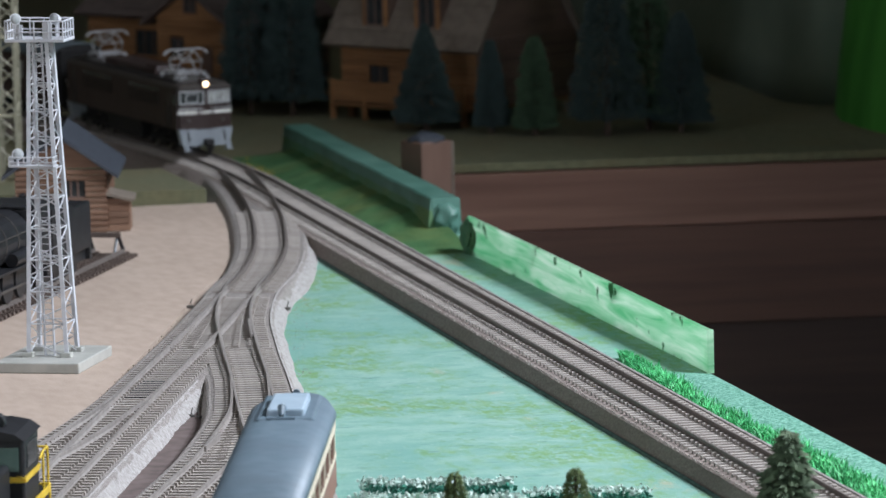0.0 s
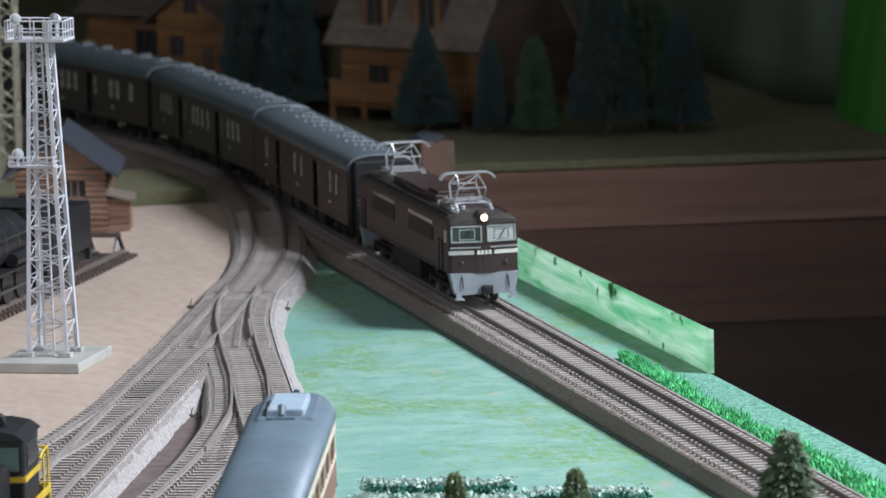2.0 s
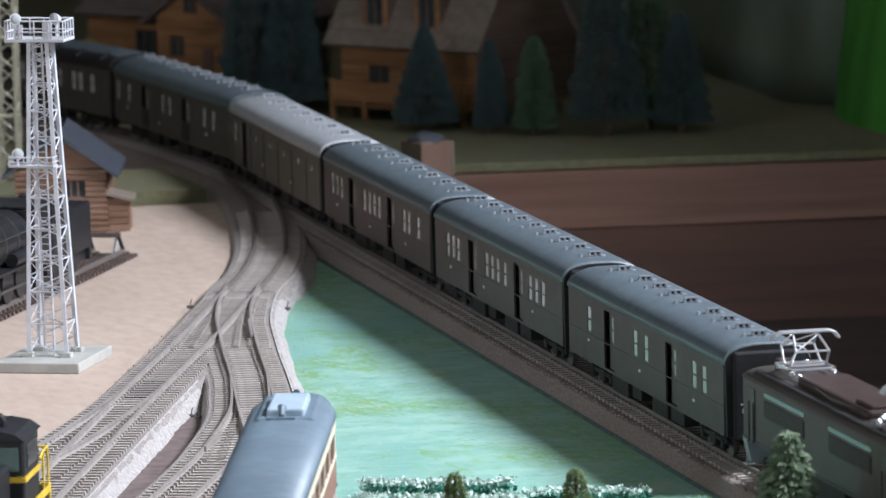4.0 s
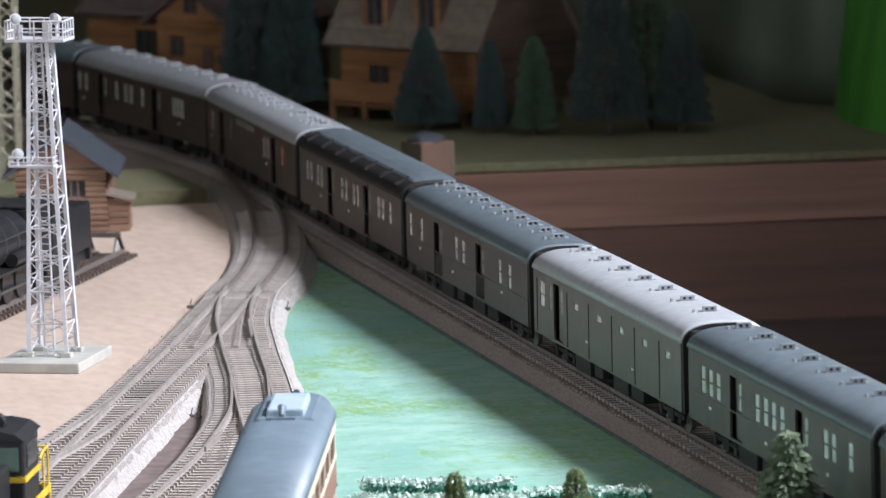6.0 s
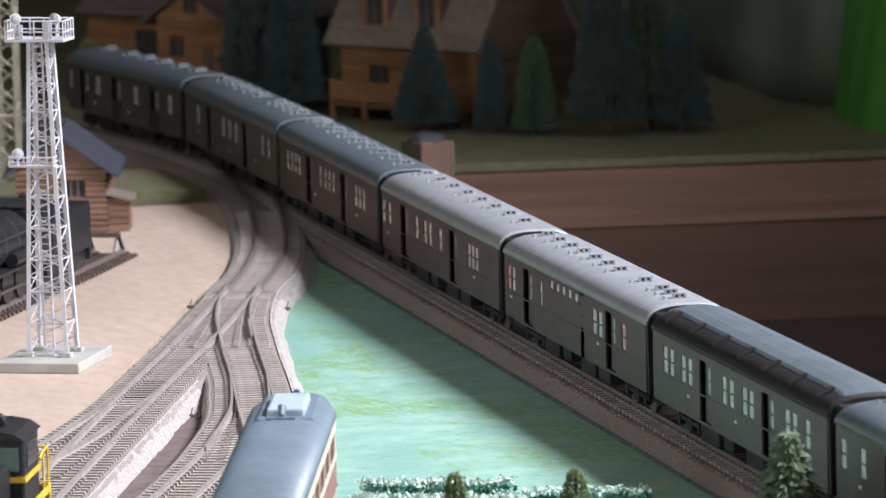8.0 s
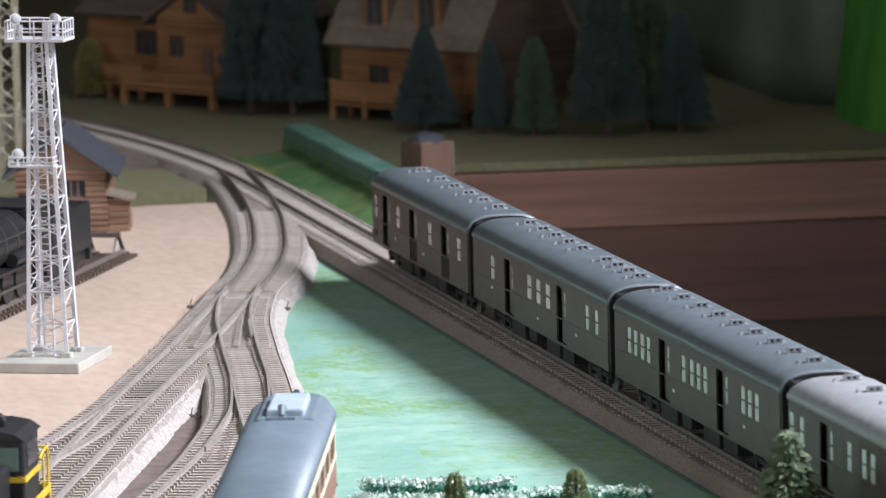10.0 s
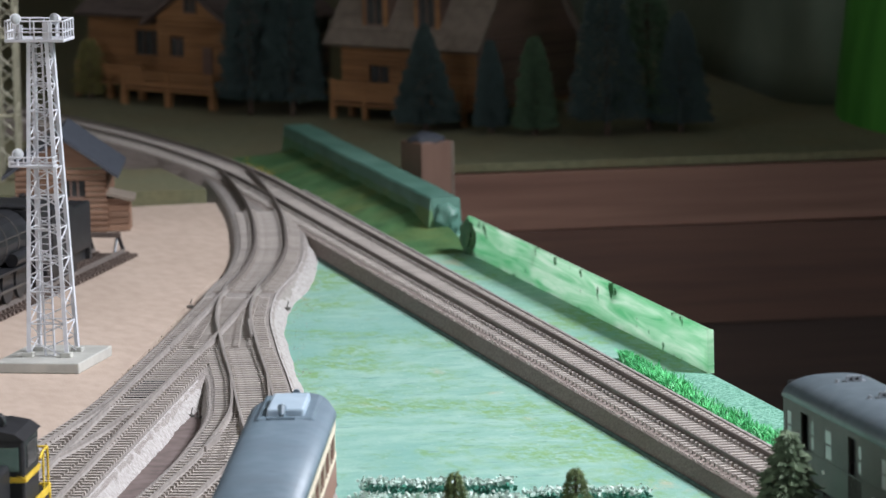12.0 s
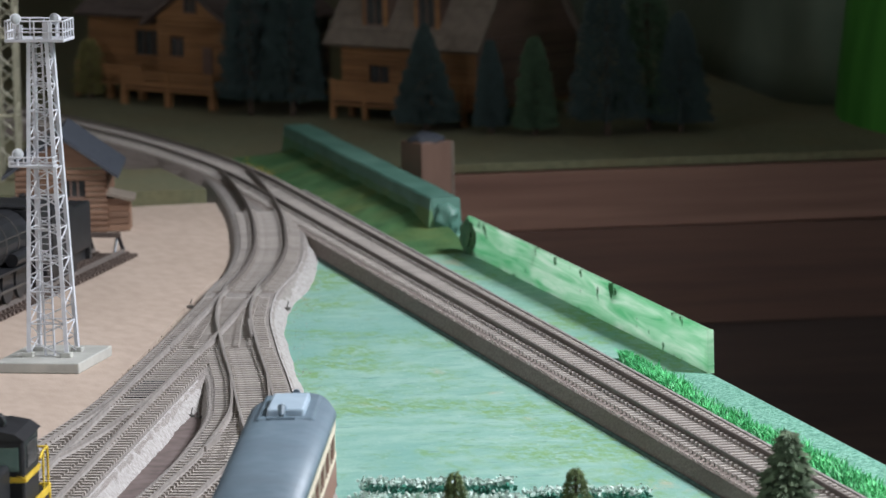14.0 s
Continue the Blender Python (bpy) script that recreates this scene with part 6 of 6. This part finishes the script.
def shunter():
    ob = thing("diesel_shunter", "black diesel shunter with yellow beams and handrails", "locomotive", pose(0.1400, -0.3105, -0.0003, 0, 0, 161.0))
    part("frame", boxed(-0.088, 0.0, -0.0155, 0.0155, 0.0072, 0.0120, bev=0.0006), M_IRON, ob)
    part("buffer_beam", boxed(-0.0004, 0.0020, -0.0160, 0.0160, 0.0065, 0.0126, bev=0.0004), M_YELLOW, ob, "yellow buffer beam")
    for s in (-1, 1):
        part("sill", boxed(-0.088, 0.0, *sorted((s * 0.0155, s * 0.0163)), 0.0096, 0.0122), M_YELLOW, ob, "yellow side sill")
        part("buffer", lathe(bmesh.new(), [(0.0002, 0), (0.0010, 0), (0.0010, 0.003), (0.0022, 0.0032), (0.0022, 0.004), (0.0002, 0.0043)], 12, pose(0.002, s * 0.010, 0.0096, 0, 90)), M_IRON, ob)
        part("cab_band", boxed(-0.0505, -0.0175, *sorted((s * 0.0151, s * 0.0156)), 0.0215, 0.0236), M_YELLOW, ob, "yellow waist band")
        part("cab_window", boxed(-0.044, -0.024, *sorted((s * 0.0150, s * 0.0153)), 0.0262, 0.0350), M_PANEDARK, ob)
    part("cab", boxed(-0.050, -0.018, -0.0150, 0.0150, 0.0118, 0.0380, bev=0.0010), M_IRON, ob)
    part("cab_band", boxed(-0.0179, -0.0172, -0.0152, 0.0152, 0.0215, 0.0236), M_YELLOW, ob)
    part("cab_band", boxed(-0.0508, -0.0501, -0.0152, 0.0152, 0.0215, 0.0236), M_YELLOW, ob)
    for x in (-0.0182, -0.0503):
        for y in (-0.0082, 0.0082):
            part("cab_window", boxed(x - 0.0003, x + 0.0005, y - 0.0048, y + 0.0048, 0.0258, 0.0350), M_CABGLASS, ob, "greenish cab window")
    rf = bmesh.new()
    prism(rf, [(-0.0158, 0.0376), (-0.0120, 0.0404), (-0.005, 0.0418), (0.005, 0.0418), (0.0120, 0.0404), (0.0158, 0.0376)], -0.0525, -0.0155, "x")
    part("cab_roof", rf, M_IRON, ob)
    part("roof_lamp", lathe(bmesh.new(), [(0.0002, -0.0030), (0.0030, -0.0026), (0.0036, 0.0), (0.0033, 0.0014), (0.0002, 0.0016)], 14, pose(-0.040, -0.0035, 0.0434, 0, 90)), M_IRON, ob, "round roof headlight")
    part("hood", boxed(-0.086, -0.050, -0.0095, 0.0095, 0.0118, 0.0285, bev=0.0015), M_IRON, ob)
    for s in (-1, 1):
        hr = bmesh.new()
        pts = [(0.0004, s * 0.0152, 0.012), (0.0004, s * 0.0152, 0.0270), (-0.010, s * 0.0152, 0.0270), (-0.017, s * 0.0152, 0.0250)]
        for a, b in zip(pts, pts[1:]):
            tube(hr, a, b, 0.0005, 5)
        tube(hr, (-0.010, s * 0.0152, 0.012), (-0.010, s * 0.0152, 0.027), 0.0005, 5)
        tube(hr, (0.0004, s * 0.0152, 0.0270), (0.0004, s * 0.004, 0.0270), 0.0005, 5)
        tube(hr, (0.0004, s * 0.004, 0.012), (0.0004, s * 0.004, 0.0270), 0.0005, 5)
        part("handrail", hr, M_YELLOW, ob, "yellow handrail")
    for x in (-0.070, -0.022):
        put("wheelset", WHEEL, ob, pose(x, 0, 0))
    return ob


shunter()


def railcar():
    ob = thing("railcar", "cream and brown-red railcar with blue-grey roof", "railcar", pose(0.1474, -0.1964, -0.0004, 0, 0, 164.6))
    H, e, t, n = 0.0163, 0.0385, 0.0452, 0.270
    low = 0.0105
    outl = [(-n, -H), (-0.030, -H), (0.0, -H * 0.70), (0.0, H * 0.70), (-0.030, H), (-n, H)]
    part("lower_body", prism(bmesh.new(), outl, low, 0.0220, "z"), M_CARRED, ob, "brown-red lower body")
    part("waist", prism(bmesh.new(), [(x, y * 1.012) for x, y in outl], 0.0220, 0.0242, "z"), M_CARCREAM, ob, "cream waist band")
    part("window_band", prism(bmesh.new(), [(x + (-0.0006 if x > -0.1 else 0.0006), y * 0.955) for x, y in outl], 0.0242, 0.0330, "z"), M_PANEDARK, ob, "dark window band")
    part("letterboard", prism(bmesh.new(), [(x, y * 1.012) for x, y in outl], 0.0330, e, "z"), M_CARCREAM, ob, "cream letterboard")
    for s in (-1, 1):
        for k in range(23):
            x = -0.036 - 0.0105 * k
            part("pillar", boxed(x - 0.0016, x + 0.0016, *sorted((s * H * 0.95, s * H * 1.008)), 0.0240, 0.0332), M_CARRED if k % 3 else M_CARCREAM, ob, "window pillar")
    rings = []
    bm = bmesh.new()
    for x, k, h in ((0.0008, 0.73, 0.30), (-0.0075, 0.80, 0.86), (-0.030, 1.04, 1.0), (-n, 1.04, 1.0)):
        rings.append([bm.verts.new((x, u, v)) for u, v in roof_profile(16, H * k, e - 0.0004, e + (t - e) * h)])
    for a, b in zip(rings, rings[1:]):
        for i in range(len(a)):
            bm.faces.new((a[i], a[(i + 1) % len(a)], b[(i + 1) % len(a)], b[i]))
    bm.faces.new(rings[0])
    bm.faces.new(rings[-1][::-1])
    bmesh.ops.recalc_face_normals(bm, faces=bm.faces)
    ro = part("roof", bm, M_CARGREY, ob, "blue-grey curved roof with a faceted nose")
    for f in ro.data.polygons:
        f.use_smooth = f.center.x < -0.03 and f.normal.z > 0
    part("roof_hatch", boxed(-0.078, -0.020, -0.0112, 0.0112, t - 0.0030, t + 0.0002, bev=0.0012), M_CARGREY, ob, "blue-grey roof hatch")
    bx = part("roof_box", boxed(-0.0720, -0.0330, -0.0072, 0.0072, t - 0.0012, t + 0.0030, bev=0.0010), M_CARBOX, ob, "pale blue-grey roof box")
    hn = tube(bmesh.new(), (-0.078, 0.001, t + 0.0012), (-0.074, 0.001, t + 0.0040), 0.0010, 8, 0.0018)
    box(hn, -0.0800, -0.0770, -0.0040, 0.0060, t - 0.0004, t + 0.0008)
    part("horn", hn, M_CARGREY, bx)
    part("front_lamp", lathe(bmesh.new(), [(0.0002, 0), (0.0016, 0), (0.0016, 0.0016), (0.0002, 0.002)], 12, pose(-0.008, 0, t - 0.0012, 0, 90)), M_CARGREY, ob)
    for x in (-0.040, -0.225):
        bogie(ob, x, 0.030, 2)
    part("underframe_box", boxed(-0.165, -0.055, -0.013, 0.013, 0.005, low + 0.0002, bev=0.0006), M_BLACK, ob)
    return ob


railcar()


# ---- plaster shoulders, turnout details ----
def shoulder(pts, w, seed, label, material=None):
    """A rough plaster slope beside a ballast bed; w: its width."""
    bm = bmesh.new()
    rows = []
    for i, q in enumerate(pts):
        a, b = pts[max(0, i - 1)], pts[min(len(pts) - 1, i + 1)]
        d = (b - a).normalized()
        side = Vector((-d.y, d.x, 0))
        r = []
        for k in range(7):
            u = k / 6
            off = 0.0178 + (w * (1 + 0.45 * noise.noise(Vector((q.x * 22, seed, 0)))) + 0.004) * u
            z = -0.0040 - 0.0082 * u ** 1.2 + 0.0012 * noise.noise(Vector((q.x * 120, u * 6, seed))) * (0.15 if k == 0 else 1)
            r.append(bm.verts.new(q + side * off + Vector((0, 0, z))))
        rows.append(r)
    for a, b in zip(rows, rows[1:]):
        for k in range(6):
            bm.faces.new((a[k], a[k + 1], b[k + 1], b[k]))
    return tagged(part("plaster_shoulder", bm, material or M_PLASTER, smooth=True), label, "embankment", kind="structure")


shoulder(spline([(-0.66, -0.045), (-0.612, -0.055), (-0.541, -0.074), (-0.471, -0.098), (-0.385, -0.119), (-0.312, -0.1315), (-0.252, -0.141), (-0.184, -0.151), (-0.051, -0.172), (0.05, -0.186)]), 0.0035, 2, "rough whitish plaster slope beside the branch track")
shoulder(spline([(-0.204, -0.189), (-0.132, -0.214), (-0.022, -0.252), (0.068, -0.283), (0.2, -0.329)]), 0.0030, 6, "rough whitish plaster slope in the gap between tracks")


shoulder(main_points(-1.42, -0.90)[::-1], 0.010, 9, "rough grey plaster slope inside the far curve", M_BALLASTDARK)
shoulder(spline([(-0.98, -0.002), (-0.913, -0.008), (-0.838, -0.016), (-0.759, -0.027), (-0.685, -0.040), (-0.612, -0.055), (-0.541, -0.074)][::-1]), 0.004, 12, "rough grey plaster slope beside the sand board", M_BALLAST)
M_BLOSSOM = mat("yellow_flock", (0.40, 0.28, 0.04), (0.55, 0.42, 0.08), rough=0.9, scale=300)
blades("yellow_flowers", [(rnd.gauss(-1.045, 0.022), rnd.gauss(0.031, 0.004), GRND + 0.0004) for k in range(420)], M_BLOSSOM, "yellow flock flowers beside the curve", "flowers", 0.0024, 3)


def short_rail(x0, y0, x1, y1, name="guard_rail"):
    d = Vector((x1 - x0, y1 - y0, 0))
    m = Matrix.Translation(((x0 + x1) / 2, (y0 + y1) / 2, 0)) @ Matrix.Rotation(math.atan2(d.y, d.x), 4, "Z")
    ob = tagged(part(name, boxed(-d.length / 2, d.length / 2, -0.0006, 0.0006, -0.0030, 0.0002, m, bev=0.0002), M_RAILPALE), "short pale guard rail beside a turnout frog", "guard rail", group="guard rails of the turnouts")
    return ob


for q in ((-0.321, -0.1560, -0.284, -0.1690), (-0.352, -0.1180, -0.301, -0.1265), (-0.023, -0.1960, 0.008, -0.2080)):
    short_rail(*q)


def switch_gap_plate(x, y, turn, length, width):
    """A black plate that paints the shaded gaps between the sleepers under the blades of a turnout."""
    return tagged(part("switch_gap_plate", boxed(-length / 2, length / 2, -width / 2, width / 2, -0.0046, -0.00312, pose(x, y, 0, 0, 0, turn)), M_BLACK), "black plate painting dark gaps between sleepers under turnout blades", "turnout", kind="structure")


switch_gap_plate(-0.1766, -0.2005, -21.0, 0.050, 0.0125)


def lever(x, y, z, turn):
    ob = thing("turnout_lever", "small dark turnout lever beside the ballast", "lever", pose(x, y, z, 0, 0, turn), group="turnout levers")
    part("box", boxed(-0.0016, 0.0016, -0.0009, 0.0009, -0.0006, 0.0010, bev=0.0002), M_STEEL, ob)
    part("arm", tube(bmesh.new(), (0, 0, 0.0008), (0.0008, 0.0003, 0.0042), 0.0003, 5), M_STEEL, ob)


lever(-0.1365, -0.1870, -0.0108, 30)
lever(-0.1320, -0.1841, -0.0108, 200)
lever(-0.4463, -0.0798, -0.0098, 70)
lever(-0.4514, -0.1279, -0.0070, 60)


def gravel(name, spots, material, label, size, seed):
    rg = random.Random(seed)
    verts, faces = [], []
    for x, y, z in spots:
        s = size * rg.uniform(0.5, 1.4)
        o = len(verts)
        c = Vector((x, y, z))
        verts += [c + Vector((rg.uniform(-1, 1), rg.uniform(-1, 1), rg.uniform(-0.3, 0.9))).normalized() * s for _ in range(3)] + [c + Vector((0, 0, s)), c - Vector((0, 0, s * 0.6))]
        faces += [(o, o + 1, o + 3), (o + 1, o + 2, o + 3), (o + 2, o, o + 3), (o + 1, o, o + 4), (o + 2, o + 1, o + 4), (o, o + 2, o + 4)]
    me = bpy.data.meshes.new(name)
    me.from_pydata(verts, [], faces)
    me.materials.append(material)
    return tagged(new(name, me), label, "gravel", kind="stuff")


M_CHIP = mat("pale_stone_chip", (0.28, 0.25, 0.22), (0.46, 0.42, 0.38), rough=0.85, scale=500, vary=0.35, island=True)
rg = random.Random(77)
edge = []
for k in range(2600):
    x = rg.uniform(-0.85, 0.5)
    if rg.random() < 0.55:
        edge.append((x, rg.gauss(0.0192, 0.0007), -0.0043))
    else:
        edge.append((x, -rg.gauss(0.0188, 0.0006), -0.0042))
gravel("gravel", edge, M_CHIP, "pale stone chips along the ballast edges", 0.00045, 5)
loose = []
for k in range(260):
    x = rg.uniform(-0.60, 0.35)
    loose.append((x, rg.choice((-1, 1)) * (0.0240 + abs(rg.gauss(0, 0.0035))), GRND + 0.0001))
for k in range(260):
    u = rg.random()
    p, q = rg.choice([((-0.60, -0.034), (-0.46, -0.073)), ((-0.46, -0.073), (-0.30, -0.108)), ((-0.30, -0.108), (-0.05, -0.146))])
    loose.append((p[0] + (q[0] - p[0]) * u, p[1] + (q[1] - p[1]) * u + abs(rg.gauss(0, 0.005)), GRND + 0.0001))
gravel("loose_gravel", loose, M_CHIP, "loose stone chips scattered on the painted field", 0.00030, 6)
sandy = []
for k in range(150):
    u = rg.random()
    x = -0.42 + 0.42 * u
    y = -0.1395 - 0.355 * (x + 0.404) - abs(rg.gauss(0, 0.002))
    sandy.append((x, y, -0.0074))
gravel("dark_crumbs", sandy, M_TUFTDARK, "dark crumbs on the board beside the ballast", 0.00040, 7)


# ---- motion of the train ----
RUN = [(0.0, -1.045), (0.5, -0.880), (1.0, -0.705), (1.5, -0.529), (2.0, -0.354), (2.5, -0.179), (3.0, 0.0), (3.5, 0.181), (4.0, 0.362), (5.3, 0.829), (6.5, 1.266),
       (7.5, 1.632), (8.1, 1.851), (10.3, 2.646), (11.0, 2.905), (12.0, 3.277), (14.0, 4.020)]


def run_at(t):
    for (a, u), (b, v) in zip(RUN, RUN[1:]):
        if a <= t <= b:
            return u + (v - u) * (t - a) / (b - a)
    return RUN[-1][1]


def on_track(s, front, rear):
    """The pose of a vehicle whose front end stands at s, carried by two trucks."""
    xa, ya, _ = main_path(s - front)
    xb, yb, _ = main_path(s - rear)
    a = math.atan2(ya - yb, xa - xb)
    return Matrix.Translation((xa + front * math.cos(a), ya + front * math.sin(a), 0)) @ Matrix.Rotation(a, 4, "Z")


def motions():
    for ob, back, front, rear in TRAIN:
        rows = [(k * 0.25, on_track(run_at(k * 0.25) - back, front, rear)) for k in range(57)]
        walk(ob, rows)


motions()
